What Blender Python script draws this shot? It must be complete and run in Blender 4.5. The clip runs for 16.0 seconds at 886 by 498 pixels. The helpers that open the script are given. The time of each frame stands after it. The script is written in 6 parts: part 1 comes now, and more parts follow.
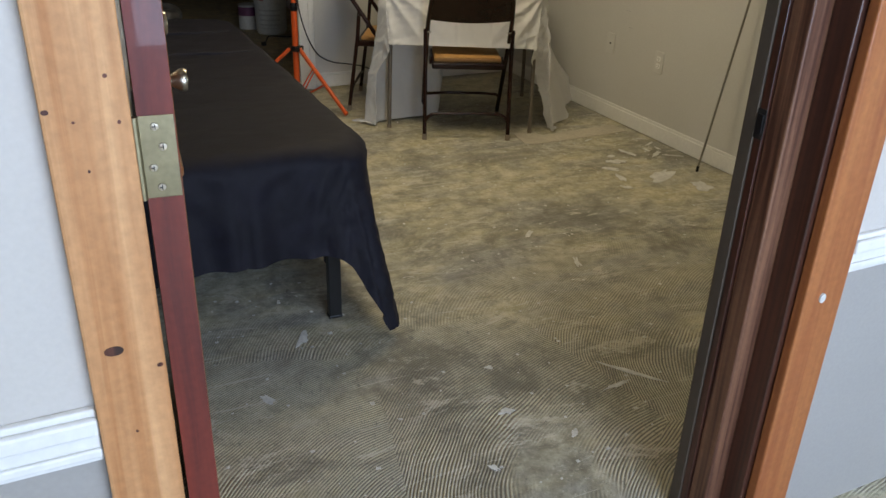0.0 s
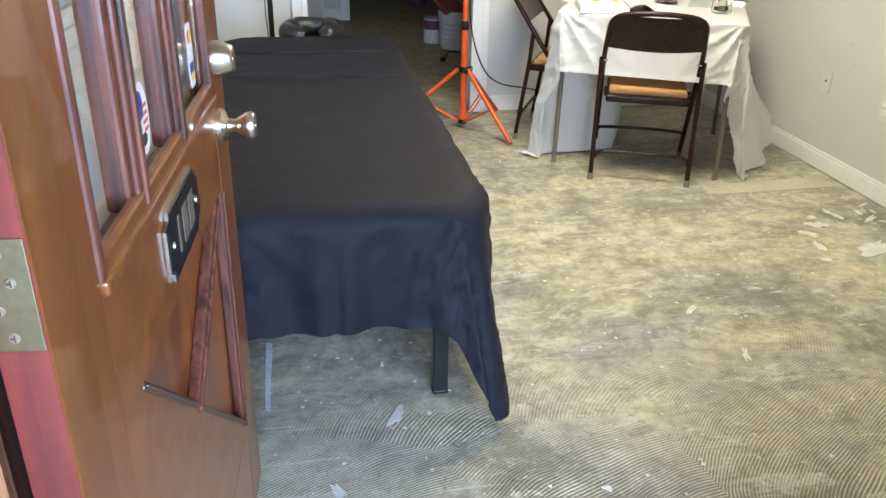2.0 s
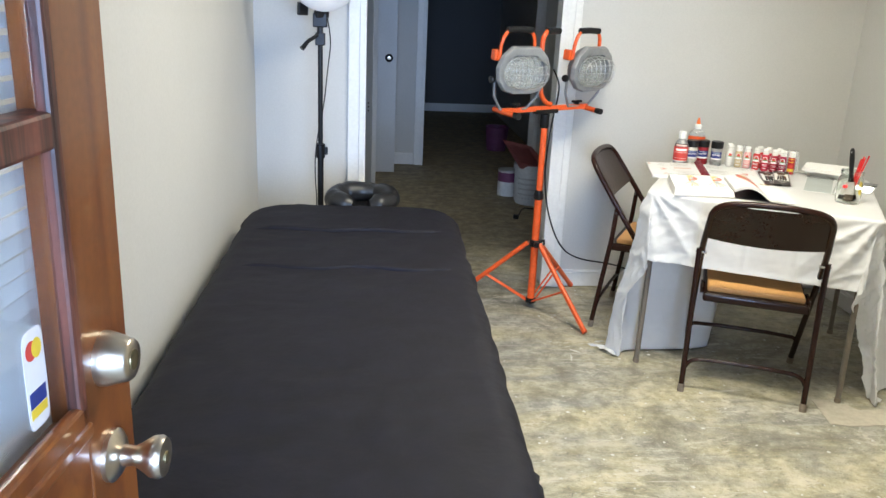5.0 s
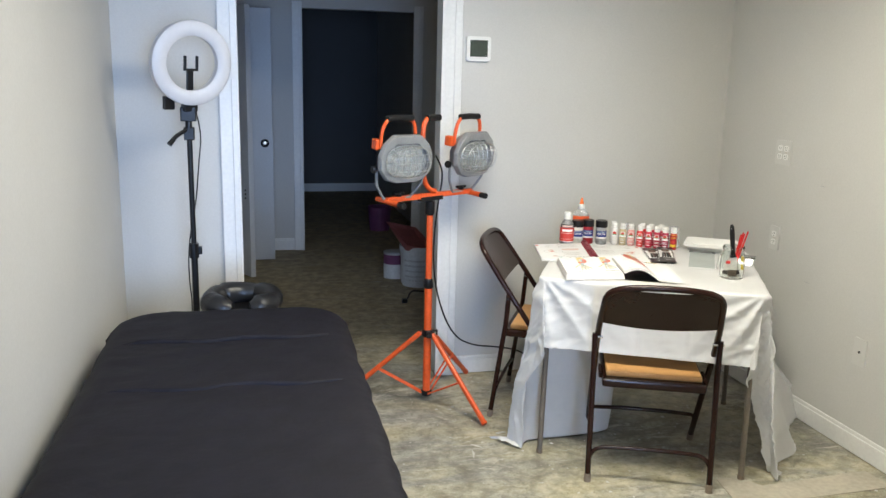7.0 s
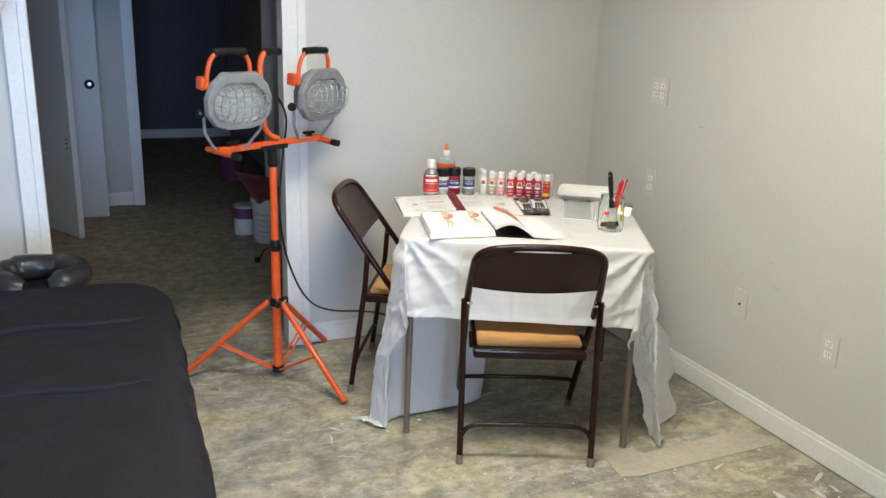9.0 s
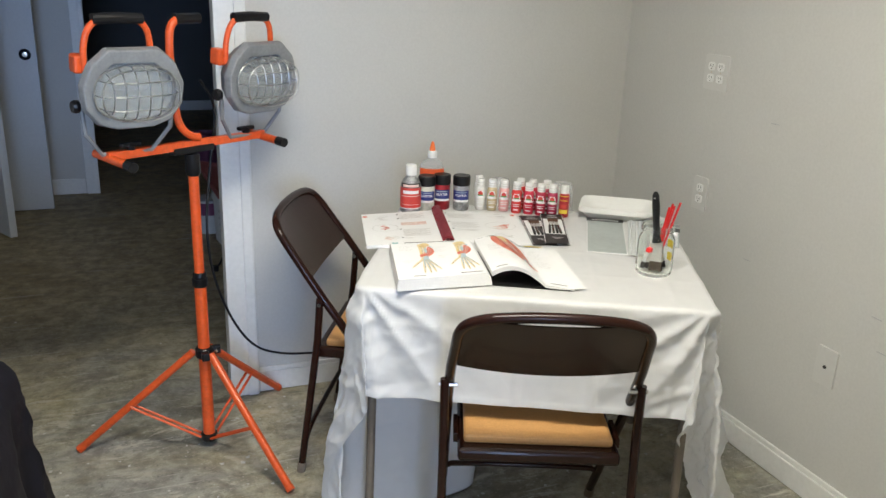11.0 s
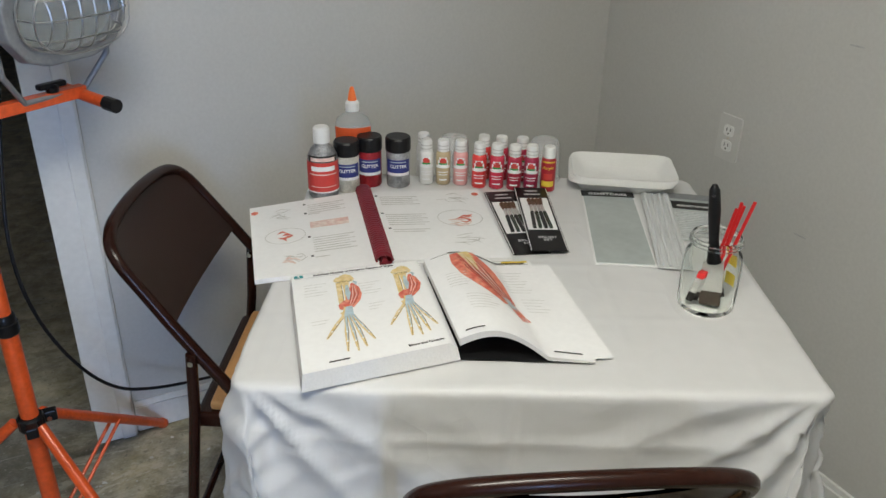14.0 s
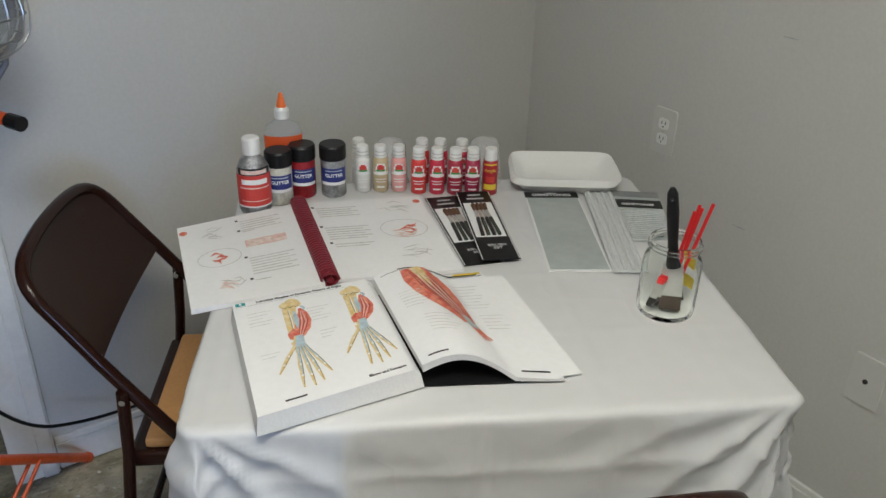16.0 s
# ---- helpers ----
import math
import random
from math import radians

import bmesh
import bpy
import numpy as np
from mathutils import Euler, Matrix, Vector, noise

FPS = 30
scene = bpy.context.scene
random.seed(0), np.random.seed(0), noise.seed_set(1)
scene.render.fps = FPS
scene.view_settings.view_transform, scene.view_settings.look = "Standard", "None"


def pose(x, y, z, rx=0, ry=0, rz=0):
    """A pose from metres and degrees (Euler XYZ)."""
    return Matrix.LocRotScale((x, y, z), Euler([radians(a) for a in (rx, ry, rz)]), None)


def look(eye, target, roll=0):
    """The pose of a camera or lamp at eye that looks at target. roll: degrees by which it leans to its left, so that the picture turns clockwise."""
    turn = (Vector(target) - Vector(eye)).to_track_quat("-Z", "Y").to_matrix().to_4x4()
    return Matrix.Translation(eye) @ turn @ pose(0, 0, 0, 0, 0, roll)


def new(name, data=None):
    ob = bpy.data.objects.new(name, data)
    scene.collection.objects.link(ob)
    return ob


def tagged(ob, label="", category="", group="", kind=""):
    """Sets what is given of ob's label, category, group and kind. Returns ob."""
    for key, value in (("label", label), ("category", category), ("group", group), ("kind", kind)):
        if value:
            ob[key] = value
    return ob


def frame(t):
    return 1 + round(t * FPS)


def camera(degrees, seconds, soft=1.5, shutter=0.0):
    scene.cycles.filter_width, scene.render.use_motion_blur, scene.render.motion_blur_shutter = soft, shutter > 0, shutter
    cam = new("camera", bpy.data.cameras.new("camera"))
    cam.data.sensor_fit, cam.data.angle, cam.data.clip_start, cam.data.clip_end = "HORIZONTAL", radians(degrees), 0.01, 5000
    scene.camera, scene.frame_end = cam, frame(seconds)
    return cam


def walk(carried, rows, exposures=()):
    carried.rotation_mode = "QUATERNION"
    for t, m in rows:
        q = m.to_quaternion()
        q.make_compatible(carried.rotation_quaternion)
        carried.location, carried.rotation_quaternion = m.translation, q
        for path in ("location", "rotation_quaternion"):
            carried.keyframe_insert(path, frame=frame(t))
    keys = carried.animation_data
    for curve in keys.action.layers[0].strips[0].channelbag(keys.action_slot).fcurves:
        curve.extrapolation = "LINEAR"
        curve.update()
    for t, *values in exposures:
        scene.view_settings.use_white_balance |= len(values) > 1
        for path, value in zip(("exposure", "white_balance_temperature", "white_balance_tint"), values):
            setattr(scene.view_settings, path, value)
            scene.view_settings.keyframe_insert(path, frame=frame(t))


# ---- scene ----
cam = camera(57.1, 16.0)
# seconds, eye x y z, yaw, pitch, roll
ROWS = [
    (0, -0.117, -0.019, 1.458, -25.55, -25.97, -1.71),
    (0.5, -0.081, 0.050, 1.454, -23.76, -26.11, -1.51),
    (1, -0.009, 0.186, 1.450, -22.63, -26.10, -1.40),
    (1.5, 0.115, 0.258, 1.462, -18.35, -25.91, -2.36),
    (2, 0.228, 0.344, 1.446, -11.11, -25.69, -1.12),
    (2.5, 0.270, 0.482, 1.447, -9.70, -25.84, -1.44),
    (3, 0.281, 0.644, 1.464, -9.31, -24.90, -0.60),
    (3.5, 0.336, 0.764, 1.478, -8.75, -23.04, -0.81),
    (4, 0.403, 0.924, 1.495, -7.60, -20.98, -1.75),
    (4.5, 0.433, 1.005, 1.508, -5.67, -17.59, -1.77),
    (4.7, 0.419, 1.014, 1.516, -4.85, -17.73, -2.42),
    (6.8, 0.426, 1.209, 1.579, -9.67, -11.96, -1.50),
    (7, 0.428, 1.211, 1.583, -13.52, -12.17, -1.34),
    (7.5, 0.443, 1.253, 1.572, -19.89, -12.53, -1.24),
    (8, 0.462, 1.315, 1.555, -23.18, -13.65, -0.87),
    (8.5, 0.514, 1.421, 1.544, -23.07, -15.37, -1.27),
    (8.7, 0.562, 1.498, 1.539, -22.77, -15.58, -1.67),
    (10.8, 0.987, 2.345, 1.533, -22.34, -18.24, -2.21),
    (11, 1.060, 2.415, 1.512, -21.72, -18.29, -2.05),
    (11.5, 1.142, 2.624, 1.508, -21.12, -19.50, -1.90),
    (12, 1.221, 2.813, 1.503, -20.55, -20.23, -0.55),
    (12.5, 1.332, 2.977, 1.494, -20.85, -21.54, -0.85),
    (13, 1.407, 3.070, 1.488, -21.11, -23.90, -0.44),
    (13.5, 1.417, 3.171, 1.501, -23.11, -25.56, -0.13),
    (14, 1.409, 3.243, 1.499, -26.89, -26.79, -1.02),
    (14.5, 1.413, 3.273, 1.499, -27.45, -28.13, -0.46),
    (15, 1.410, 3.287, 1.502, -31.13, -28.84, -1.22),
    (15.5, 1.398, 3.298, 1.502, -33.29, -27.33, -1.88),
    (16, 1.397, 3.352, 1.506, -33.55, -27.53, -1.27),
]
walk(cam, [(t, pose(x, y, z, 90 + pitch, roll, yaw)) for t, x, y, z, yaw, pitch, roll in ROWS],
     [(0.0, -1.05, 7500, 5), (1.0, -0.8, 6900, 1), (1.6, 0.04, 6500, 3), (2.3, 0.52, 6300, 3), (4.5, 0.44, 6000, 4), (8.5, 0.13, 5900, 6), (11.0, -0.05, 5800, 6), (12.0, -0.32, 5700, 6), (13.5, -0.53, 5650, 6), (16.0, -0.76, 5600, 6)])

# ---- light ----
world = bpy.data.worlds.new("sky_world")
scene.world = world
world.use_nodes = True
_wn = world.node_tree.nodes
_sky = _wn.new("ShaderNodeTexSky")
_sky.sky_type, _sky.sun_disc = "NISHITA", False
_sky.sun_elevation, _sky.sun_rotation = radians(38), radians(200)
_wn["Background"].inputs["Strength"].default_value = 0.12
world.node_tree.links.new(_sky.outputs[0], _wn["Background"].inputs["Color"])


def area(name, m, sx, sy, watts, colour):
    d = bpy.data.lights.new(name, "AREA")
    d.shape, d.size, d.size_y, d.energy, d.color = "RECTANGLE", sx, sy, watts, colour
    ob = new(name, d)
    ob.matrix_world = m
    return ob


sun = new("sun", bpy.data.lights.new("sun", "SUN"))
sun.data.energy, sun.data.angle, sun.data.color = 2.0, radians(0.5), (1.0, 0.95, 0.88)
sun.matrix_world = look((3, -8, 9), (1.5, 0, 0))
# unseen: daylight in the lobby's window, inferred warm room panel, added warm lobby fill
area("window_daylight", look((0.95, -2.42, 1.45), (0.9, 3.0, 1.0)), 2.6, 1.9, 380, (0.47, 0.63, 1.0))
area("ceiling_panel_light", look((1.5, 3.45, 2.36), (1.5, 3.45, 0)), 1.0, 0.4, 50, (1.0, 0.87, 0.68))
area("lobby_fill_light", look((0.5, -0.7, 2.36), (0.5, -0.7, 0)), 1.1, 0.5, 14, (1.0, 0.87, 0.7))

# ---- materials ----


def mat(name, base, rough=0.5, metal=0.0, vary=0.12, scale=6.0, bump=0.1, fine=60.0, second=None, blend=0.5, coat=0.0, alpha=1.0, trans=0.0, ior=1.45, spec=0.5):
    """A surface with two scales of variation in colour, and fine relief. second: a colour that shows in patches."""
    m = bpy.data.materials.new(name)
    m.use_nodes = True
    nt = m.node_tree
    n, l = nt.nodes, nt.links
    p = n["Principled BSDF"]
    p.inputs["Roughness"].default_value, p.inputs["Metallic"].default_value = rough, metal
    p.inputs["Coat Weight"].default_value = coat
    p.inputs["Transmission Weight"].default_value, p.inputs["IOR"].default_value = trans, ior
    p.inputs["Alpha"].default_value = alpha
    p.inputs["Specular IOR Level"].default_value = spec
    tc = n.new("ShaderNodeTexCoord")
    a = n.new("ShaderNodeTexNoise")
    a.inputs["Scale"].default_value, a.inputs["Detail"].default_value = scale, 4
    b = n.new("ShaderNodeTexNoise")
    b.inputs["Scale"].default_value, b.inputs["Detail"].default_value = fine, 5
    for t in (a, b):
        l.new(tc.outputs["Object"], t.inputs["Vector"])
    mix = n.new("ShaderNodeMix")
    mix.data_type = "RGBA"
    c = np.array(base[:3])
    c2 = np.array(second[:3]) if second else c * (1 - vary)
    mix.inputs["A"].default_value = (*c, 1)
    mix.inputs["B"].default_value = (*c2, 1)
    r = n.new("ShaderNodeMapRange")
    r.inputs["From Min"].default_value, r.inputs["From Max"].default_value = blend - 0.16, blend + 0.16
    l.new(a.outputs["Fac"], r.inputs["Value"])
    l.new(r.outputs["Result"], mix.inputs["Factor"])
    hsv = n.new("ShaderNodeHueSaturation")
    r2 = n.new("ShaderNodeMapRange")
    r2.inputs["From Min"].default_value, r2.inputs["From Max"].default_value = 0.3, 0.7
    r2.inputs["To Min"].default_value, r2.inputs["To Max"].default_value = 1 - vary * 0.7, 1 + vary * 0.5
    l.new(b.outputs["Fac"], r2.inputs["Value"])
    l.new(r2.outputs["Result"], hsv.inputs["Value"])
    l.new(mix.outputs["Result"], hsv.inputs["Color"])
    l.new(hsv.outputs["Color"], p.inputs["Base Color"])
    if bump:
        bp = n.new("ShaderNodeBump")
        bp.inputs["Strength"].default_value, bp.inputs["Distance"].default_value = bump, 0.004
        l.new(b.outputs["Fac"], bp.inputs["Height"])
        l.new(bp.outputs["Normal"], p.inputs["Normal"])
    return m


def wood(name, light, dark, rough=0.4, coat=0.2, across=42.0, along=1.6, axis="Z", spread=0.5):
    """Streaked grain along one axis."""
    m = mat(name, light, rough, 0, 0.15, 3, 0.12, 90, coat=coat)
    nt = m.node_tree
    n, l = nt.nodes, nt.links
    mp = n.new("ShaderNodeMapping")
    s = [across, across, across]
    s["XYZ".index(axis)] = along
    mp.inputs["Scale"].default_value = s
    tc = n.new("ShaderNodeTexCoord")
    l.new(tc.outputs["Object"], mp.inputs["Vector"])
    g = n.new("ShaderNodeTexNoise")
    g.inputs["Scale"].default_value, g.inputs["Detail"].default_value, g.inputs["Distortion"].default_value = 1.0, 6, 0.6
    l.new(mp.outputs["Vector"], g.inputs["Vector"])
    ramp = n.new("ShaderNodeValToRGB")
    ramp.color_ramp.elements[0].position, ramp.color_ramp.elements[0].color = spread - 0.16, (*dark, 1)
    ramp.color_ramp.elements[1].position, ramp.color_ramp.elements[1].color = spread + 0.16, (*light, 1)
    l.new(g.outputs["Fac"], ramp.inputs["Fac"])
    hsv = [k for k in n if k.type == "HUE_SAT"][0]
    l.new(ramp.outputs["Color"], hsv.inputs["Color"])
    bp = [k for k in n if k.type == "BUMP"][0]
    l.new(g.outputs["Fac"], bp.inputs["Height"])
    return m


def floor_material():
    """Bare concrete with grey and straw-coloured adhesive left in combed arcs, scraped patches and white specks."""
    m = mat("scraped_concrete", (0.2, 0.2, 0.18), 0.62, 0, 0.2, 2.2, 0.2, 40)
    nt = m.node_tree
    n, l = nt.nodes, nt.links
    p = n["Principled BSDF"]
    tc = n.new("ShaderNodeTexCoord")

    def tex(scale, detail=5, rough=0.55, dist=0.0, src=None, sx=1.0, sy=1.0):
        t = n.new("ShaderNodeTexNoise")
        t.inputs["Scale"].default_value, t.inputs["Detail"].default_value = scale, detail
        t.inputs["Roughness"].default_value, t.inputs["Distortion"].default_value = rough, dist
        mp = n.new("ShaderNodeMapping")
        mp.inputs["Scale"].default_value = (sx, sy, 1)
        l.new(tc.outputs["Object"], mp.inputs["Vector"])
        l.new(mp.outputs["Vector"], t.inputs["Vector"])
        return t.outputs["Fac"]

    def span(v, a, b, lo=0.0, hi=1.0):
        r = n.new("ShaderNodeMapRange")
        r.interpolation_type = "SMOOTHSTEP"
        r.inputs["From Min"].default_value, r.inputs["From Max"].default_value = a, b
        r.inputs["To Min"].default_value, r.inputs["To Max"].default_value = lo, hi
        l.new(v, r.inputs["Value"])
        return r.outputs["Result"]

    def blend(f, a, b):
        x = n.new("ShaderNodeMix")
        x.data_type = "RGBA"
        l.new(f, x.inputs["Factor"])
        for key, v in (("A", a), ("B", b)):
            if isinstance(v, tuple):
                x.inputs[key].default_value = (*v, 1)
            else:
                l.new(v, x.inputs[key])
        return x.outputs["Result"]

    def maths(op, a, b=None):
        x = n.new("ShaderNodeMath")
        x.operation = op
        for i, v in enumerate((a, b)):
            if v is None:
                continue
            if isinstance(v, (int, float)):
                x.inputs[i].default_value = v
            else:
                l.new(v, x.inputs[i])
        return x.outputs[0]

    # combed arcs: sweeps about the middle of each cell
    v = n.new("ShaderNodeTexVoronoi")
    v.inputs["Scale"].default_value, v.inputs["Randomness"].default_value = 1.25, 0.85
    warp = n.new("ShaderNodeTexNoise")
    warp.inputs["Scale"].default_value = 2.3
    l.new(tc.outputs["Object"], warp.inputs["Vector"])
    vm = n.new("ShaderNodeVectorMath")
    vm.operation = "MULTIPLY_ADD"
    l.new(warp.outputs["Color"], vm.inputs[0])
    vm.inputs[1].default_value = (0.1, 0.1, 0)
    l.new(tc.outputs["Object"], vm.inputs[2])
    l.new(vm.outputs[0], v.inputs["Vector"])
    sub = n.new("ShaderNodeVectorMath")
    sub.operation = "DISTANCE"
    off = n.new("ShaderNodeVectorMath")
    off.operation = "ADD"
    l.new(v.outputs["Position"], off.inputs[0])
    off.inputs[1].default_value = (0.5, -0.62, 0)
    l.new(vm.outputs[0], sub.inputs[0])
    l.new(off.outputs[0], sub.inputs[1])
    comb = maths("SINE", maths("MULTIPLY", sub.outputs["Value"], 700.0))
    comb = maths("MULTIPLY_ADD", comb, 0.5)
    n_c = comb.node
    n_c.inputs[2].default_value = 0.5
    xyz = n.new("ShaderNodeSeparateXYZ")
    l.new(tc.outputs["Object"], xyz.inputs[0])
    near = span(xyz.outputs["Y"], 1.6, 2.7, 1.0, 0.05)
    where = maths("MULTIPLY", span(tex(2.6, 5), 0.35, 0.47), near)
    ridge = maths("MULTIPLY", comb, where)
    big = span(tex(1.5, 6, 0.6, 0.8), 0.38, 0.62)
    streak = span(tex(2.6, 8, 0.66, 0.35, sx=0.7, sy=2.0), 0.38, 0.62)
    mott = span(tex(13, 9, 0.72, 0.2), 0.3, 0.7)
    grey = blend(mott, (0.17, 0.168, 0.152), (0.44, 0.435, 0.4))
    straw = blend(mott, (0.33, 0.295, 0.165), (0.66, 0.61, 0.44))
    col = blend(maths("MULTIPLY", maths("ADD", big, streak), 0.5), grey, straw)
    col = blend(maths("MULTIPLY", maths("SUBTRACT", where, ridge), 0.82), col, (0.095, 0.092, 0.08))
    col = blend(maths("MULTIPLY", ridge, 0.74), col, (0.66, 0.61, 0.46))
    dark = span(tex(1.7, 9, 0.74, 0.5), 0.48, 0.64, 0.0, 0.72)
    col = blend(dark, col, (0.13, 0.122, 0.095))
    grime = span(tex(6.5, 10, 0.8, 0.6, sx=0.5, sy=1.3), 0.52, 0.62, 0.0, 0.5)
    col = blend(grime, col, (0.14, 0.133, 0.105))
    scuff = span(tex(5.5, 10, 0.78, 0.5, sx=0.6, sy=1.5), 0.55, 0.62, 0.0, 0.7)
    col = blend(scuff, col, (0.6, 0.57, 0.48))
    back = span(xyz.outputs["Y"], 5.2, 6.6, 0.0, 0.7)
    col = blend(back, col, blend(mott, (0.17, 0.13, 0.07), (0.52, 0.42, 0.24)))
    speck = span(tex(34, 2, 0.4), 0.76, 0.79, 0.0, 0.9)
    col = blend(speck, col, (0.75, 0.74, 0.7))
    fleck = span(tex(75, 4, 0.6, 0.3), 0.6, 0.68, 0.0, 0.4)
    col = blend(fleck, col, (0.6, 0.58, 0.5))
    pit = span(tex(48, 5, 0.65, 0.2), 0.58, 0.68, 0.0, 0.5)
    col = blend(pit, col, (0.1, 0.098, 0.085))
    scratch = span(tex(7, 3, 0.5, 0.15, sx=0.35, sy=9.0), 0.66, 0.7, 0.0, 0.45)
    col = blend(scratch, col, (0.62, 0.6, 0.53))
    l.new(col, p.inputs["Base Color"])
    l.new(span(mott, 0, 1, 0.5, 0.8), p.inputs["Roughness"])
    bp = n.new("ShaderNodeBump")
    bp.inputs["Strength"].default_value, bp.inputs["Distance"].default_value = 0.8, 0.004
    h = maths("ADD", maths("MULTIPLY", ridge, 1.0), maths("MULTIPLY", mott, 0.5))
    l.new(h, bp.inputs["Height"])
    l.new(bp.outputs["Normal"], p.inputs["Normal"])
    return m


M_FLOOR = floor_material()
M_WALL = mat("grey_wall_paint", (0.6, 0.595, 0.57), 0.6, 0, 0.05, 1.6, 0.06, 120)
M_WALL_LOW = mat("grey_dado_paint", (0.37, 0.355, 0.335), 0.6, 0, 0.05, 1.6, 0.06, 120)
M_LOBBY = mat("pale_lobby_paint", (0.58, 0.55, 0.51), 0.6, 0, 0.04, 1.6, 0.06, 120)
# Far room is unlit: its darkness is put into the wall colour
M_FARWALL = mat("unlit_far_wall", (0.1, 0.1, 0.1), 0.6, 0, 0.08, 1.6, 0.06, 120)
M_TRIM = mat("white_trim_paint", (0.8, 0.8, 0.78), 0.4, 0, 0.06, 5, 0.05, 60)
M_CEIL = mat("ceiling_paint", (0.75, 0.74, 0.71), 0.8, 0, 0.05, 3, 0.2, 80)
M_HALLDOOR = mat("hall_door_paint", (0.58, 0.6, 0.62), 0.45, 0, 0.05, 3, 0.05, 60)
M_PINE = wood("bare_pine", (0.66, 0.37, 0.18), (0.43, 0.18, 0.065), 0.6, 0.0, 34, 0.9)
M_PINE2 = wood("orange_pine", (0.42, 0.155, 0.05), (0.3, 0.09, 0.03), 0.55, 0.1, 44, 1.3)
M_DOOR = wood("varnished_brown_wood", (0.235, 0.077, 0.015), (0.145, 0.04, 0.009), 0.3, 0.5, 16, 1.2)
M_DOORH = wood("varnished_brown_rail", (0.25, 0.083, 0.016), (0.155, 0.044, 0.01), 0.3, 0.5, 16, 1.2, "Y")
M_MOULD = wood("worn_dark_moulding", (0.17, 0.052, 0.03), (0.03, 0.011, 0.008), 0.5, 0.12, 60, 4)
M_EDGE = wood("red_painted_edge", (0.22, 0.035, 0.022), (0.1, 0.02, 0.017), 0.45, 0.3, 26, 2)
M_JAMB = wood("dark_jamb_wood", (0.085, 0.03, 0.018), (0.028, 0.011, 0.008), 0.4, 0.3, 60, 2)
M_JAMB2 = wood("worn_jamb_wood", (0.24, 0.115, 0.065), (0.07, 0.025, 0.015), 0.5, 0.1, 60, 2)
M_BRASS = mat("dull_brass", (0.3, 0.26, 0.16), 0.42, 1.0, 0.15, 20, 0.05, 120)
M_NICKEL = mat("satin_nickel", (0.62, 0.56, 0.47), 0.28, 1.0, 0.06, 20, 0.02, 120)
M_CHROME = mat("bright_steel", (0.7, 0.7, 0.7), 0.2, 1.0, 0.05, 20, 0.02, 120)
M_BLACKCLOTH = mat("black_cloth", (0.0082, 0.0078, 0.0145), 0.72, 0, 0.3, 8, 0.6, 24, spec=0.34)
M_VINYL = mat("black_vinyl", (0.02, 0.02, 0.021), 0.32, 0, 0.2, 12, 0.3, 150)
M_BLACK = mat("black_plastic", (0.011, 0.011, 0.012), 0.33, 0, 0.2, 20, 0.05, 120, spec=0.3)
M_BLACKWOOD = mat("black_lacquered_leg", (0.012, 0.012, 0.013), 0.35, 0, 0.2, 20, 0.05, 120)
M_ORANGE = mat("orange_enamel", (0.78, 0.11, 0.02), 0.35, 0, 0.18, 14, 0.06, 90, coat=0.2)
# Grey edge paint, darkened so the colour carries the doorway's shade
M_PLASTERSHADE = mat("shaded_edge_paint", (0.09, 0.07, 0.052), 0.6, 0, 0.1, 4, 0.1, 60)
M_CUP = mat("thin_clear_plastic", (0.8, 0.81, 0.82), 0.15, 0, 0.03, 8, 0.05, 40, alpha=0.2)
M_GLUE = mat("clear_glue_plastic", (0.55, 0.56, 0.57), 0.12, 0, 0.05, 8, 0.05, 40, alpha=0.34)
M_BAG = mat("pale_clear_bag", (0.6, 0.62, 0.62), 0.22, 0, 0.1, 12, 0.2, 60)
M_PLATE = mat("pale_wall_plate", (0.63, 0.625, 0.6), 0.35, 0, 0.03, 20, 0.02, 90)
M_NUMERAL = mat("dull_bronze", (0.16, 0.13, 0.1), 0.5, 0.3, 0.1, 30, 0, 90)
M_BRISTLE = mat("tan_bristle", (0.075, 0.055, 0.038), 0.7, 0, 0.35, 220, 0.4, 300)
M_TUFT = mat("red_brown_bristle", (0.16, 0.085, 0.05), 0.7, 0, 0.35, 220, 0.4, 300)
M_FERRULE = mat("pale_ferrule_steel", (0.6, 0.6, 0.58), 0.3, 0.45, 0.15, 30, 0.1, 90)
M_GREYMETAL = mat("grey_cast_metal", (0.3, 0.31, 0.32), 0.42, 0.3, 0.15, 18, 0.1, 120)
M_WIRE = mat("galvanised_wire", (0.55, 0.56, 0.57), 0.35, 1.0, 0.1, 30, 0.03, 120)
M_REFLECT = mat("dusty_reflector", (0.34, 0.35, 0.33), 0.4, 0.4, 0.2, 14, 0.1, 60)
M_GLASS = mat("clear_glass", (0.95, 0.97, 0.96), 0.03, 0, 0.0, 5, 0.0, 60, trans=1.0, ior=1.45)
M_JARGLASS = mat("thin_jar_glass", (0.93, 0.95, 0.93), 0.03, 0, 0.0, 5, 0.0, 60, trans=1.0, ior=1.14)
M_LAMPGLASS = mat("dusty_lamp_glass", (0.66, 0.68, 0.67), 0.25, 0, 0.1, 12, 0.1, 60, trans=0.75, ior=1.3)
M_CHAIR = mat("brown_enamel", (0.026, 0.0092, 0.0058), 0.26, 0.0, 0.2, 9, 0.03, 120, coat=0.1, spec=0.28)
M_TAN = mat("tan_vinyl_pad", (0.66, 0.36, 0.13), 0.5, 0, 0.1, 10, 0.15, 160)
M_CAPS = mat("tan_rubber_tip", (0.25, 0.2, 0.15), 0.6, 0, 0.2, 30, 0.1, 120)
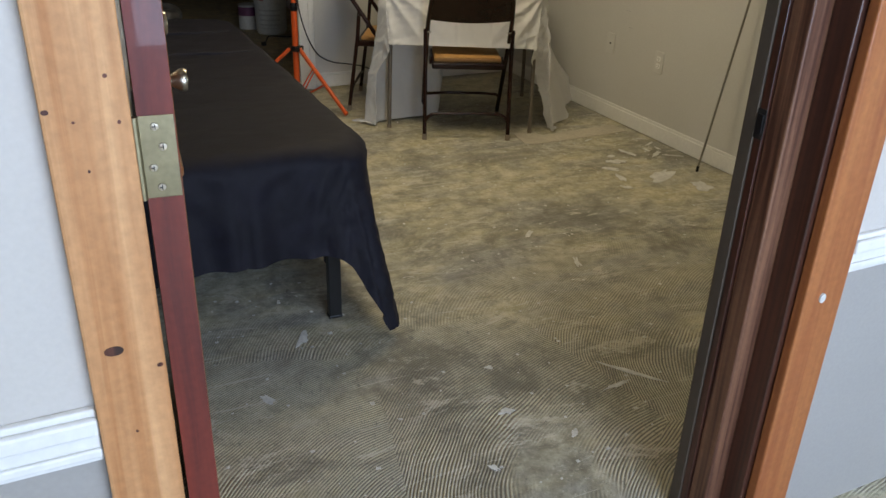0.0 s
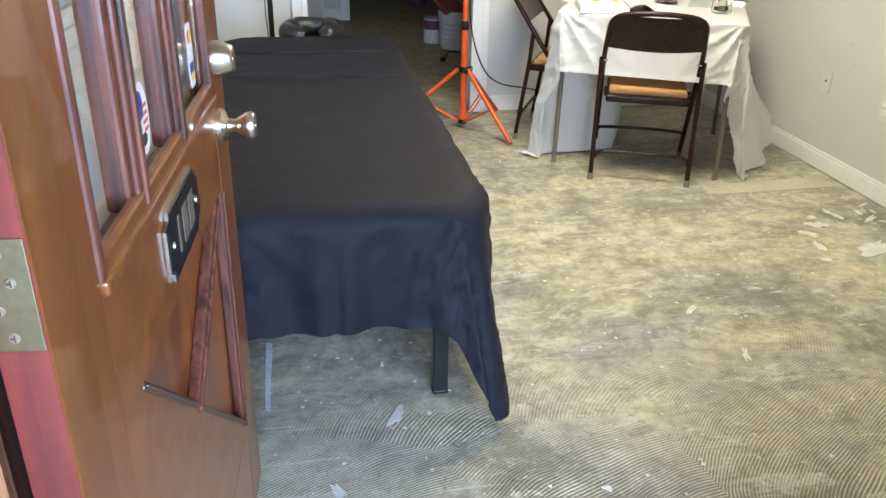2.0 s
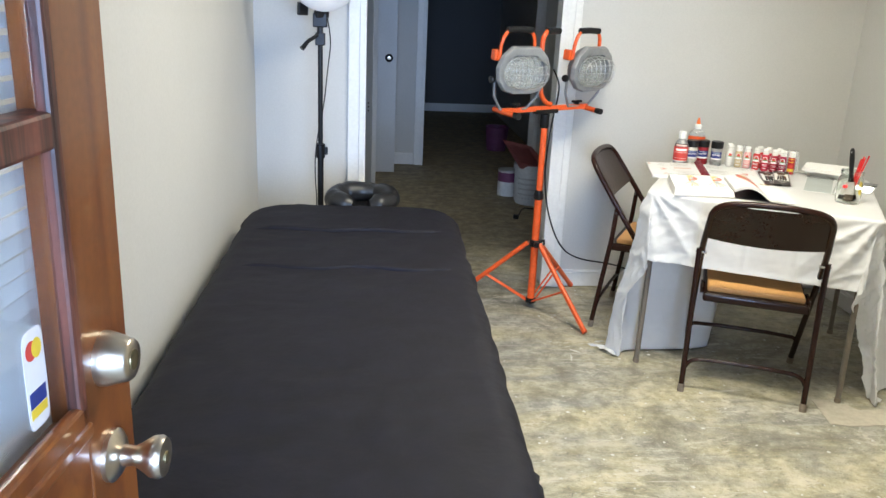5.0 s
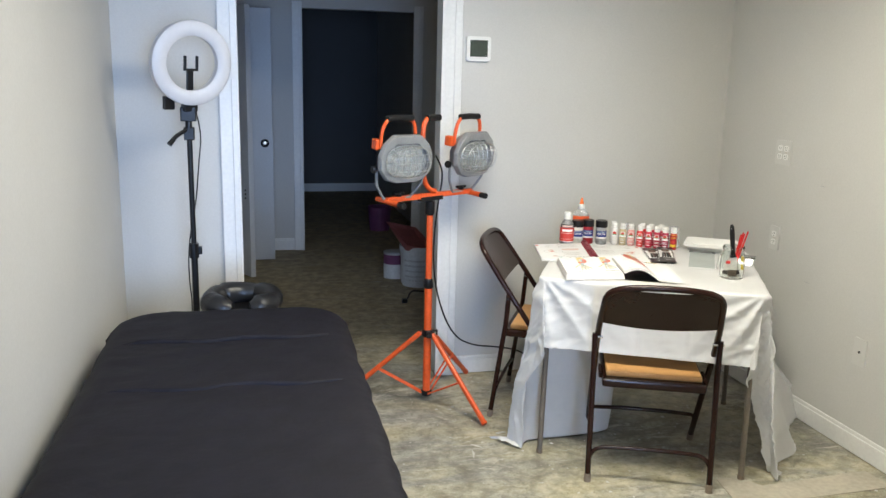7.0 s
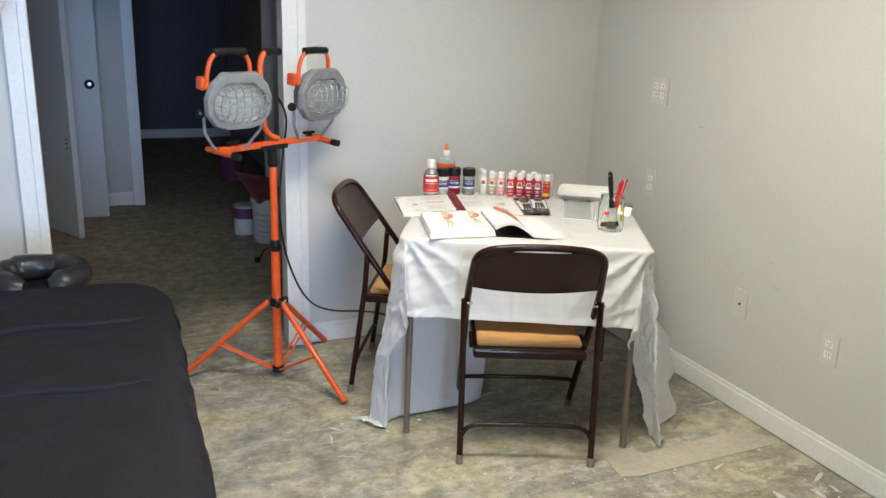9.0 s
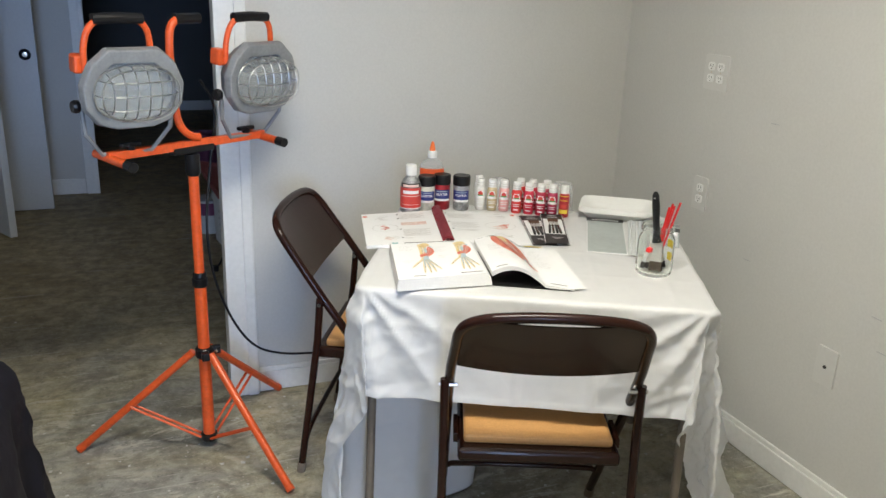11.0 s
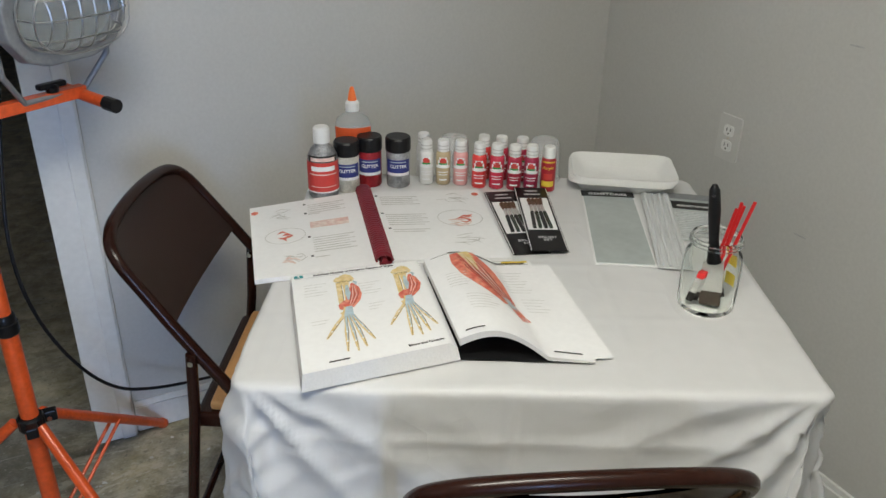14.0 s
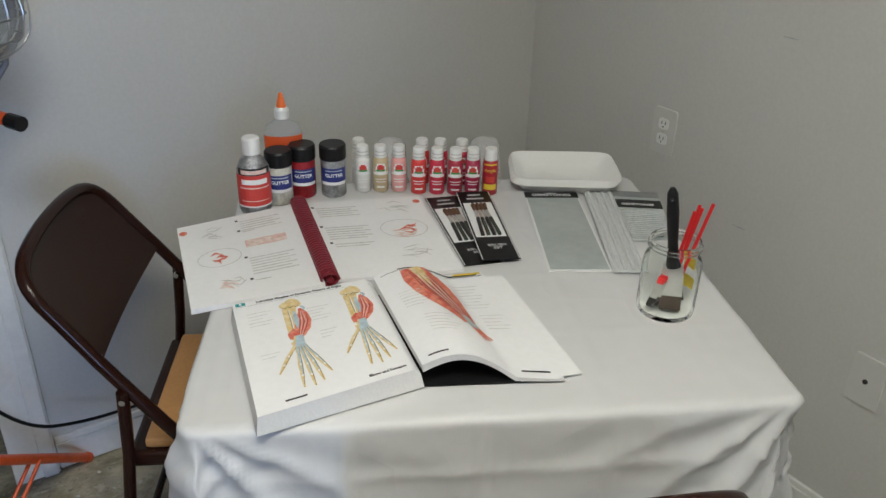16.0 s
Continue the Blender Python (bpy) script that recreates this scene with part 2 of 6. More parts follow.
M_CLOTH = mat("white_plastic_sheet", (0.82, 0.82, 0.82), 0.42, 0, 0.03, 4, 0.1, 30)
_n, _l = M_CLOTH.node_tree.nodes, M_CLOTH.node_tree.links
_tr, _mx = _n.new("ShaderNodeBsdfTranslucent"), _n.new("ShaderNodeMixShader")
_tr.inputs["Color"].default_value = (0.82, 0.83, 0.84, 1)
_mx.inputs[0].default_value = 0.2
_vo, _tc, _bp = _n.new("ShaderNodeTexVoronoi"), _n.new("ShaderNodeTexCoord"), [k for k in _n if k.type == "BUMP"][0]
_vo.inputs["Scale"].default_value = 8.0
_nz = _n.new("ShaderNodeTexNoise")
_nz.inputs["Scale"].default_value = 3.0
_va = _n.new("ShaderNodeVectorMath")
_va.operation = "MULTIPLY_ADD"
_l.new(_tc.outputs["Object"], _nz.inputs["Vector"])
_l.new(_nz.outputs["Color"], _va.inputs[0])
_va.inputs[1].default_value = (0.4, 0.4, 0.4)
_l.new(_tc.outputs["Object"], _va.inputs[2])
_l.new(_va.outputs[0], _vo.inputs["Vector"])
_l.new(_vo.outputs["Distance"], _bp.inputs["Height"])
_bp.inputs["Strength"].default_value, _bp.inputs["Distance"].default_value = 0.22, 0.02
_l.new(_n["Principled BSDF"].outputs[0], _mx.inputs[1])
_l.new(_tr.outputs[0], _mx.inputs[2])
_l.new(_mx.outputs[0], _n["Material Output"].inputs["Surface"])
M_TABLELEG = mat("brown_grey_tube", (0.22, 0.19, 0.16), 0.4, 0.4, 0.1, 20, 0.03, 90)
M_TABLETOP = mat("brown_vinyl_top", (0.12, 0.08, 0.06), 0.5, 0, 0.1, 20, 0.1, 120)
M_PAPER = mat("white_paper", (0.86, 0.86, 0.86), 0.55, 0, 0.03, 6, 0.03, 90)
M_PAGES = mat("page_block_edge", (0.8, 0.79, 0.77), 0.7, 0, 0.06, 9, 0.1, 300)
M_INK = mat("black_ink", (0.03, 0.03, 0.03), 0.6, 0, 0.1, 30, 0, 60)
M_GREYINK = mat("grey_ink", (0.5, 0.5, 0.5), 0.6, 0, 0.15, 60, 0, 90)
M_FAINT = mat("pale_pencil", (0.66, 0.65, 0.63), 0.6, 0, 0.15, 60, 0, 90)
M_TEAL = mat("teal_ink", (0.05, 0.34, 0.36), 0.6, 0, 0.1, 30, 0, 60)
M_REDINK = mat("red_ink", (0.62, 0.1, 0.07), 0.6, 0, 0.3, 90, 0, 120, second=(0.75, 0.3, 0.2))
M_YELINK = mat("ochre_ink", (0.7, 0.52, 0.2), 0.6, 0, 0.2, 90, 0, 120, second=(0.78, 0.66, 0.4))
M_DARKINK = mat("brown_ink", (0.22, 0.16, 0.08), 0.6, 0, 0.2, 90, 0, 120)
M_DARKRED = mat("dark_red_ink", (0.36, 0.07, 0.05), 0.6, 0, 0.2, 90, 0, 120)
M_BLUEINK = mat("pale_blue_ink", (0.5, 0.62, 0.68), 0.6, 0, 0.2, 90, 0, 120)
M_PINKINK = mat("pale_pink_ink", (0.75, 0.5, 0.45), 0.6, 0, 0.2, 60, 0, 120, second=(0.78, 0.68, 0.62))
M_COIL = mat("dark_red_plastic_coil", (0.2, 0.015, 0.025), 0.35, 0, 0.15, 30, 0.03, 90)
M_WHITEPL = mat("white_plastic", (0.82, 0.82, 0.8), 0.35, 0, 0.03, 20, 0.02, 90)
M_FOAM = mat("white_foam", (0.85, 0.85, 0.83), 0.55, 0, 0.03, 20, 0.15, 220)
M_ORTIP = mat("orange_nozzle", (0.85, 0.18, 0.03), 0.4, 0, 0.05, 20, 0.02, 90)
M_SILVERFILL = mat("silver_glitter", (0.5, 0.51, 0.52), 0.35, 0.6, 0.5, 60, 0.4, 500)
M_IVORYFILL = mat("ivory_glitter", (0.75, 0.73, 0.64), 0.4, 0.2, 0.3, 60, 0.4, 500)
M_REDFILL = mat("red_glitter", (0.4, 0.02, 0.03), 0.35, 0.3, 0.4, 60, 0.4, 500)
M_LABELRED = mat("red_label", (0.6, 0.06, 0.05), 0.4, 0, 0.06, 20, 0.02, 90)
M_LABELBLUE = mat("dark_blue_label", (0.03, 0.04, 0.2), 0.4, 0, 0.06, 20, 0.02, 90)
M_LABELORANGE = mat("orange_label", (0.75, 0.12, 0.03), 0.4, 0, 0.06, 20, 0.02, 90)
M_LABELYEL = mat("yellow_print", (0.8, 0.6, 0.05), 0.4, 0, 0.06, 20, 0.02, 90)
M_LABELGREEN = mat("green_print", (0.05, 0.3, 0.08), 0.4, 0, 0.06, 20, 0.02, 90)
M_NAVY = mat("navy_print", (0.03, 0.05, 0.25), 0.4, 0, 0.06, 20, 0.02, 90)
M_SILVERBAG = mat("silver_grey_sheet", (0.46, 0.5, 0.49), 0.3, 0.1, 0.1, 9, 0.3, 40)
M_GEM = mat("clear_gem", (0.8, 0.82, 0.83), 0.1, 0.3, 0.2, 60, 0.2, 200)
M_BLADE = mat("black_bristle", (0.02, 0.018, 0.016), 0.7, 0, 0.3, 60, 0.5, 300)
M_REDPL = mat("red_plastic_handle", (0.6, 0.02, 0.02), 0.3, 0, 0.1, 20, 0.02, 90)
M_RINGLIGHT = mat("white_diffuser_ring", (0.6, 0.6, 0.62), 0.45, 0, 0.03, 8, 0.02, 60)
M_SCREEN = mat("green_grey_display", (0.06, 0.075, 0.06), 0.25, 0, 0.1, 20, 0.0, 60)
M_BIRCH = mat("floor_patch_board", (0.5, 0.46, 0.37), 0.7, 0, 0.15, 5, 0.15, 50)
M_STICK = mat("grey_metal_rod", (0.3, 0.29, 0.25), 0.4, 0.6, 0.1, 20, 0.05, 90)
M_BUCKET = mat("off_white_bucket", (0.62, 0.63, 0.63), 0.45, 0, 0.12, 12, 0.05, 60)
M_PURPLE = mat("purple_label", (0.16, 0.05, 0.12), 0.4, 0, 0.15, 12, 0.05, 60)
M_PINKTRAY = mat("faded_pink_plastic", (0.5, 0.18, 0.17), 0.5, 0, 0.15, 12, 0.05, 60)
M_TAPE = mat("white_floor_tape", (0.62, 0.66, 0.7), 0.6, 0, 0.2, 12, 0.1, 60)
M_PLASTER = mat("white_plaster_spill", (0.68, 0.68, 0.65), 0.8, 0, 0.2, 20, 0.3, 90)
M_BLIND = mat("white_blind_slat", (0.8, 0.8, 0.77), 0.45, 0, 0.05, 6, 0.02, 60)
M_STICKER = mat("white_sticker", (0.8, 0.8, 0.8), 0.35, 0, 0.04, 20, 0.0, 60)
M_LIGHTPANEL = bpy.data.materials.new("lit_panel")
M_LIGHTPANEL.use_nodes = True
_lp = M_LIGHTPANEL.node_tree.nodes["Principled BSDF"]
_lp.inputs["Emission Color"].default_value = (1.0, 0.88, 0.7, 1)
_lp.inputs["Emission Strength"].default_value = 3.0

# ---- mesh helpers ----


def shade(me, smooth):
    if smooth:
        me.polygons.foreach_set("use_smooth", [True] * len(me.polygons))
        if smooth != "soft":
            me.set_sharp_from_angle(angle=radians(50))


def part(name, bm, material, parent=None, label="", smooth=False, m=None):
    """Links a bmesh as one mesh object, under a thing or a part if given."""
    if m is not None:
        bmesh.ops.transform(bm, matrix=m, verts=bm.verts)
    me = bpy.data.meshes.new(name)
    bmesh.ops.recalc_face_normals(bm, faces=bm.faces)
    bm.to_mesh(me)
    bm.free()
    shade(me, smooth)
    me.materials.append(material)
    ob = new(name, me)
    if parent is not None:
        ob.parent = parent
    if label:
        ob["label"] = label
    return ob


def box(x0, y0, z0, x1, y1, z1, bevel=0.0, seg=2):
    bm = bmesh.new()
    bmesh.ops.create_cube(bm, size=1.0)
    bmesh.ops.transform(bm, matrix=Matrix.Translation(((x0 + x1) / 2, (y0 + y1) / 2, (z0 + z1) / 2)) @ Matrix.Diagonal((x1 - x0, y1 - y0, z1 - z0, 1)), verts=bm.verts)
    if bevel:
        bmesh.ops.bevel(bm, geom=bm.edges[:], offset=bevel, segments=seg, affect="EDGES", profile=0.5)
    return bm


def join(*bms):
    """One bmesh from several."""
    out = bms[0]
    for b in bms[1:]:
        me = bpy.data.meshes.new("tmp")
        b.to_mesh(me)
        b.free()
        out.from_mesh(me)
        bpy.data.meshes.remove(me)
    return out


def tube(points, r, seg=10, closed=False, smooth_steps=0):
    """A round tube along points; smooth_steps rounds its bends."""
    p = [Vector(q) for q in points]
    for _ in range(smooth_steps):
        q = []
        n = len(p)
        rng = range(n) if closed else range(n - 1)
        if not closed:
            q.append(p[0])
        for i in rng:
            a, b = p[i], p[(i + 1) % n]
            q += [a.lerp(b, 0.25), a.lerp(b, 0.75)]
        if not closed:
            q[1:2] = []
            q[-1:] = []
            q.append(p[-1])
        p = q
    bm = bmesh.new()
    rings = []
    n = len(p)
    side = None
    for i in range(n):
        if closed:
            d = (p[(i + 1) % n] - p[i - 1]).normalized()
        else:
            d = (p[min(i + 1, n - 1)] - p[max(i - 1, 0)]).normalized()
        if side is None:
            side = d.orthogonal().normalized()
        else:
            side = (side - d * side.dot(d)).normalized()
        up = d.cross(side)
        rr = r[i] if isinstance(r, (list, tuple)) else r
        rings.append([bm.verts.new(p[i] + (side * math.cos(k * math.tau / seg) + up * math.sin(k * math.tau / seg)) * rr) for k in range(seg)])
    for i in range(n if closed else n - 1):
        a, b = rings[i], rings[(i + 1) % n]
        for k in range(seg):
            bm.faces.new((a[k], a[(k + 1) % seg], b[(k + 1) % seg], b[k]))
    if not closed:
        bm.faces.new(rings[0][::-1])
        bm.faces.new(rings[-1])
    return bm


def lathe(profile, seg=24, cap=True):
    """A solid of revolution about z from (radius, height) pairs."""
    bm = bmesh.new()
    rings = [[bm.verts.new((r * math.cos(k * math.tau / seg), r * math.sin(k * math.tau / seg), z)) for k in range(seg)] for r, z in profile]
    for a, b in zip(rings, rings[1:]):
        for k in range(seg):
            bm.faces.new((a[k], a[(k + 1) % seg], b[(k + 1) % seg], b[k]))
    if cap:
        bm.faces.new(rings[0][::-1])
        bm.faces.new(rings[-1])
    return bm


def band(r, z0, z1, a0, a1, seg=14, t=0.0004):
    """A label that wraps a cylinder between two angles (degrees)."""
    bm = bmesh.new()
    vs = []
    for i in range(seg + 1):
        a = radians(a0 + (a1 - a0) * i / seg)
        vs.append((bm.verts.new((r * math.cos(a), r * math.sin(a), z0)), bm.verts.new((r * math.cos(a), r * math.sin(a), z1)), bm.verts.new(((r + t) * math.cos(a), (r + t) * math.sin(a), z0)), bm.verts.new(((r + t) * math.cos(a), (r + t) * math.sin(a), z1))))
    for a, b in zip(vs, vs[1:]):
        bm.faces.new((a[2], b[2], b[3], a[3]))
        bm.faces.new((a[1], a[3], b[3], b[1]))
        bm.faces.new((a[0], b[0], b[2], a[2]))
    return bm


def prism(outline, z0, z1):
    """A flat outline (x, y) given thickness from z0 to z1."""
    bm = bmesh.new()
    lo = [bm.verts.new((x, y, z0)) for x, y in outline]
    hi = [bm.verts.new((x, y, z1)) for x, y in outline]
    n = len(outline)
    bm.faces.new(lo[::-1])
    bm.faces.new(hi)
    for i in range(n):
        bm.faces.new((lo[i], lo[(i + 1) % n], hi[(i + 1) % n], hi[i]))
    return bm


def oval(cx, cy, rx, ry, n=24, power=2.0):
    return [(cx + rx * math.copysign(abs(math.cos(a)) ** (2 / power), math.cos(a)), cy + ry * math.copysign(abs(math.sin(a)) ** (2 / power), math.sin(a))) for a in (i * math.tau / n for i in range(n))]


def root(name, m, label, category, group="", kind=""):
    ob = new(name)
    ob.empty_display_size = 0.1
    ob.matrix_world = m
    return tagged(ob, label, category, group, kind)


def writing(words, size, material, parent, m, depth=0.0003, name="lettering"):
    """Words in the built-in font, as a mesh, centred on m, reading along its x."""
    c = bpy.data.curves.new("words", "FONT")
    c.body, c.size, c.extrude, c.align_x, c.align_y, c.resolution_u = words, size, depth, "CENTER", "CENTER", 2
    c.offset = size * 0.02
    t = bpy.data.objects.new("words", c)
    scene.collection.objects.link(t)
    me = bpy.data.meshes.new_from_object(t.evaluated_get(bpy.context.evaluated_depsgraph_get()))
    bpy.data.objects.remove(t)
    me.materials.clear()
    me.materials.append(material)
    ob = new(name, me)
    ob.parent = parent
    ob.matrix_basis = m
    return ob


def drape(a, b, left, right, front, back, top, step=0.03, fold=0.012, bulge=0.05, seed=0.0, waves=26.0, rnd=0.018, corner_r=0.02, spread=0.2, crease=0.0, toward=0.0, tuck=0.0, flare=0.0, cbulge=0.8, rumple=0.0, lout=0.0, rout=0.0, pleat=0.0, blunt=9.0):
    """A cloth laid over a block of half sizes a, b with rounded corners, hung down its sides by the four lengths; it spreads where it meets the floor."""
    def ticks(lo, hi):
        k = max(2, round((hi - lo) / step))
        return [lo + (hi - lo) * i / k for i in range(k + 1)]
    us = ticks(-a - left, -a)[:-1] + ticks(-a, a) + ticks(a, a + right)[1:]
    vs = ticks(-b - front, -b)[:-1] + ticks(-b, b) + ticks(b, b + back)[1:]
    ia, ib = a - corner_r, b - corner_r

    def pleats(q):
        """The sharp lines that packing has left in a sheet, a hand's width apart."""
        return max(0.0, 1.0 - abs((q + 0.03) / 0.19 - round((q + 0.03) / 0.19)) * 0.19 / 0.013)
    bm = bmesh.new()
    grid = []
    for u in us:
        row = []
        for v in vs:
            du, dv = max(abs(u) - ia, 0.0), max(abs(v) - ib, 0.0)
            su, sv = math.copysign(1, u), math.copysign(1, v)
            cu, cv = max(-ia, min(ia, u)), max(-ib, min(ib, v))
            reach = min(math.hypot(du, dv), blunt)
            nz = noise.noise((u * 5 + seed, v * 5, seed)) * 0.004 + noise.noise((u * 17 + seed, v * 17, seed + 3)) * 0.0015
            if reach <= corner_r:
                ru = rumple * (1 - 2.5 * abs(noise.noise((u * 3 + 0.6 * v, v * 6 - 2 * u, seed)))) + rumple * 0.5 * (1 - 3 * abs(noise.noise((u * 8, v * 15 + 3 * u, seed + 7)))) if rumple else 0.0
                row.append(bm.verts.new((u, v, top + nz * 0.25 + ru + pleat * 0.35 * max(pleats(u), pleats(v)))))
                continue
            r = reach - corner_r
            ang = math.atan2(dv, du)
            turn = ang + (math.pi / 2 - ang) * toward * math.sin(2 * ang)
            ou, ov = math.cos(turn) * su, math.sin(turn) * sv
            s = (cv * sv if du > dv else cu * su) + ang * 0.25
            q = r / rnd
            if q < math.pi / 2:
                out, drop = rnd * math.sin(q), rnd * (1 - math.cos(q))
            else:
                out, drop = rnd, rnd + (r - rnd * math.pi / 2)
            hang = min(drop, top - 0.006)
            spill = max(0.0, drop - (top - 0.006))
            corner = math.sin(2 * ang)
            wave = math.sin(s * waves + 3 * noise.noise((s * 3, seed, 1.0))) + 0.6 * noise.noise((s * 9 + seed, r * 4, 5.0))
            out += bulge * hang * (1 + cbulge * corner) + fold * wave * min(1.0, hang / 0.25) + spill * 0.8
            if u > 0:
                out += flare * hang * math.cos(ang)
                back = max(0.0, min(1.0, (v + 0.3) / 0.45))
                out += rout * hang * hang * back * (1 + 0.5 * noise.noise((v * 4, seed, hang * 2)))
            else:
                out += lout * hang * corner
                mid = max(0.0, min(1.0, (ib + 0.02 - abs(cv - 0.05)) / 0.3))
                out -= tuck * mid * mid * (3 - 2 * mid) * min(1.0, hang / 0.4) * math.cos(ang)
            if crease:
                edge = max(ia - abs(u), 0.0) if dv > du else max(ib - abs(v), 0.0)
                th = math.atan2(edge + 0.012, hang + 0.02)
                ridge = 1 - 2 * abs(math.sin(th * 7.5 + seed + su * 0.6 + 1.0 * noise.noise((edge * 4, hang * 3, seed))))
                out += crease * ridge * math.exp(-edge / 0.15) * min(1.0, hang / 0.06)
                near = 0.12 + math.exp(-edge / 0.13)
                out += crease * 0.45 * near * (1 - 3 * abs(noise.noise((u * 9 + hang * 7, v * 9 - hang * 6, seed)))) * min(1.0, hang / 0.1)
                out += crease * 0.25 * near * (1 - 3 * abs(noise.noise((u * 23 + hang * 15, v * 21 - hang * 17, seed + 4)))) * min(1.0, hang / 0.05)
            if pleat:
                out += pleat * max(pleats(u if dv > du else v), pleats(hang + 0.07) * 0.8) * min(1.0, hang / 0.04)
            z = top - hang + (0.03 * abs(noise.noise((u * 9, v * 9, 2.0))) + 0.006 if spill > 0 else 0)
            x = cu + ou * (corner_r + out) + nz - su * spread * hang * corner * math.sin(ang)
            y = cv + ov * (corner_r + out) + nz - sv * spread * hang * corner * math.cos(ang)
            row.append(bm.verts.new((x, y, z)))
        grid.append(row)
    for r0, r1 in zip(grid, grid[1:]):
        for i in range(len(vs) - 1):
            bm.faces.new((r0[i], r1[i], r1[i + 1], r0[i + 1]))
    return bm

# ---- the setting ----
WL, WR, WB = -0.145, 2.985, 5.235          # left, right and back wall of the room
CEIL = 2.44


def structure(name, bm, material, label, category="wall", smooth=False):
    return tagged(part(name, bm, material, None, smooth=smooth), label, category, "", "structure")


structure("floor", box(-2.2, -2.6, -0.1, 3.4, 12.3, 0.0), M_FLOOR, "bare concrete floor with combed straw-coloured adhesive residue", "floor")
structure("ceiling", join(box(-2.2, -2.6, CEIL, 3.4, 12.3, CEIL + 0.1)), M_CEIL, "plain white ceiling over rooms and hall", "ceiling")
structure("wall_left", box(WL - 0.12, 1.13, 0, WL, WB, CEIL), M_WALL, "pale grey painted side wall beside the massage table")
structure("wall_right", box(WR, 1.13, 0, WR + 0.12, WB + 0.12, CEIL), M_WALL, "pale grey painted wall with outlets")
structure("wall_back", join(box(WL - 0.12, WB, 0, 0.36, WB + 0.12, CEIL), box(1.43, WB, 0, WR, WB + 0.12, CEIL), box(0.36, WB, 2.06, 1.43, WB + 0.12, CEIL)), M_WALL, "pale grey back wall with a doorway into the hall")
structure("wall_front", join(box(-2.2, 0.985, 0, -0.10, 1.13, CEIL), box(1.215, 0.985, 0, 3.4, 1.13, CEIL), box(-0.10, 0.985, 2.12, 1.215, 1.13, CEIL)), M_WALL, "wall round the entrance door")
structure("lobby_wall_upper", join(box(-2.2, 0.973, 0.74, -0.12, 0.985, CEIL), box(1.24, 0.973, 0.74, 3.4, 0.985, CEIL)), M_LOBBY, "off-white painted upper wall outside the door")
structure("lobby_wall_lower", join(box(-2.2, 0.973, 0.0, -0.12, 0.985, 0.74), box(1.24, 0.973, 0.0, 3.4, 0.985, 0.74)), M_WALL_LOW, "grey painted lower wall outside the door")
# lobby shell with a window
structure("lobby_wall_side", join(box(-2.32, -2.6, 0, -2.2, 1.13, CEIL), box(3.4, -2.6, 0, 3.52, 1.13, CEIL)), M_LOBBY, "off-white lobby side walls")
structure("lobby_wall_back", join(box(-2.2, -2.72, 0, -0.45, -2.6, CEIL), box(2.35, -2.72, 0, 3.4, -2.6, CEIL), box(-0.45, -2.72, 0, 2.35, -2.6, 0.45), box(-0.45, -2.72, 2.4, 2.35, -2.6, CEIL)), M_LOBBY, "off-white lobby wall round a large window")


def rail_profile(x0, x1, y, z):
    """White chair rail with a stepped face."""
    return join(box(x0, y - 0.012, z, x1, y, z + 0.085, 0.003), box(x0, y - 0.024, z + 0.048, x1, y - 0.011, z + 0.076, 0.005), box(x0, y - 0.018, z + 0.008, x1, y - 0.011, z + 0.024, 0.004))


for _x0, _x1 in ((-2.2, -0.137), (1.3, 3.4)):
    structure("chair_rail_trim", rail_profile(_x0, _x1, 0.973, 0.697), M_TRIM, "white moulded chair rail across the grey wall", "trim")


def baseboard(x0, y0, x1, y1, nx, ny, h=0.1):
    """A baseboard along a wall, with a thinner rounded top; nx, ny point into the room."""
    def strip(t, za, zb, bev):
        xs, ys = sorted((x0, x1, x0 + nx * t, x1 + nx * t)), sorted((y0, y1, y0 + ny * t, y1 + ny * t))
        return box(xs[0], ys[0], za, xs[-1], ys[-1], zb, bev)
    structure("baseboard", join(strip(0.014, 0.004, h - 0.018, 0.002), strip(0.009, h - 0.019, h, 0.004)), M_TRIM, "white painted wooden baseboard", "baseboard")


baseboard(WR, 2.742, WR, WB - 0.015, -1, 0)
baseboard(WR, 1.13, WR, 1.648, -1, 0)
baseboard(1.49, WB, WR, WB, 0, -1)
baseboard(WL, 1.13, WL, WB - 0.015, 1, 0)
baseboard(WL + 0.015, WB, 0.315, WB, 0, -1)


def casing(name, x0, x1, y, z1, label, t=0.02):
    """One upright of a door casing with a raised outer band."""
    w = x1 - x0
    return structure(name, join(box(x0, y - t, 0, x1, y, z1, 0.003), box(x0 + w * 0.62, y - t - 0.006, 0, x1 - 0.004, y - t + 0.002, z1, 0.003)), M_TRIM, label, "trim")


casing("casing_left", 0.318, 0.408, WB, 2.15, "white casing of the hall doorway")
casing("casing_right", 1.383, 1.487, WB, 2.15, "white casing of the hall doorway")
structure("casing_head", box(0.318, WB - 0.019, 2.045, 1.487, WB, 2.149, 0.003), M_TRIM, "white head casing of the hall doorway", "trim")
structure("hall_jamb_trim", join(box(0.36, WB - 0.003, 0, 0.402, WB + 0.125, 2.05, 0.002), box(1.39, WB - 0.003, 0, 1.43, WB + 0.125, 2.05, 0.002)), M_TRIM, "white painted jambs of the hall doorway", "trim")

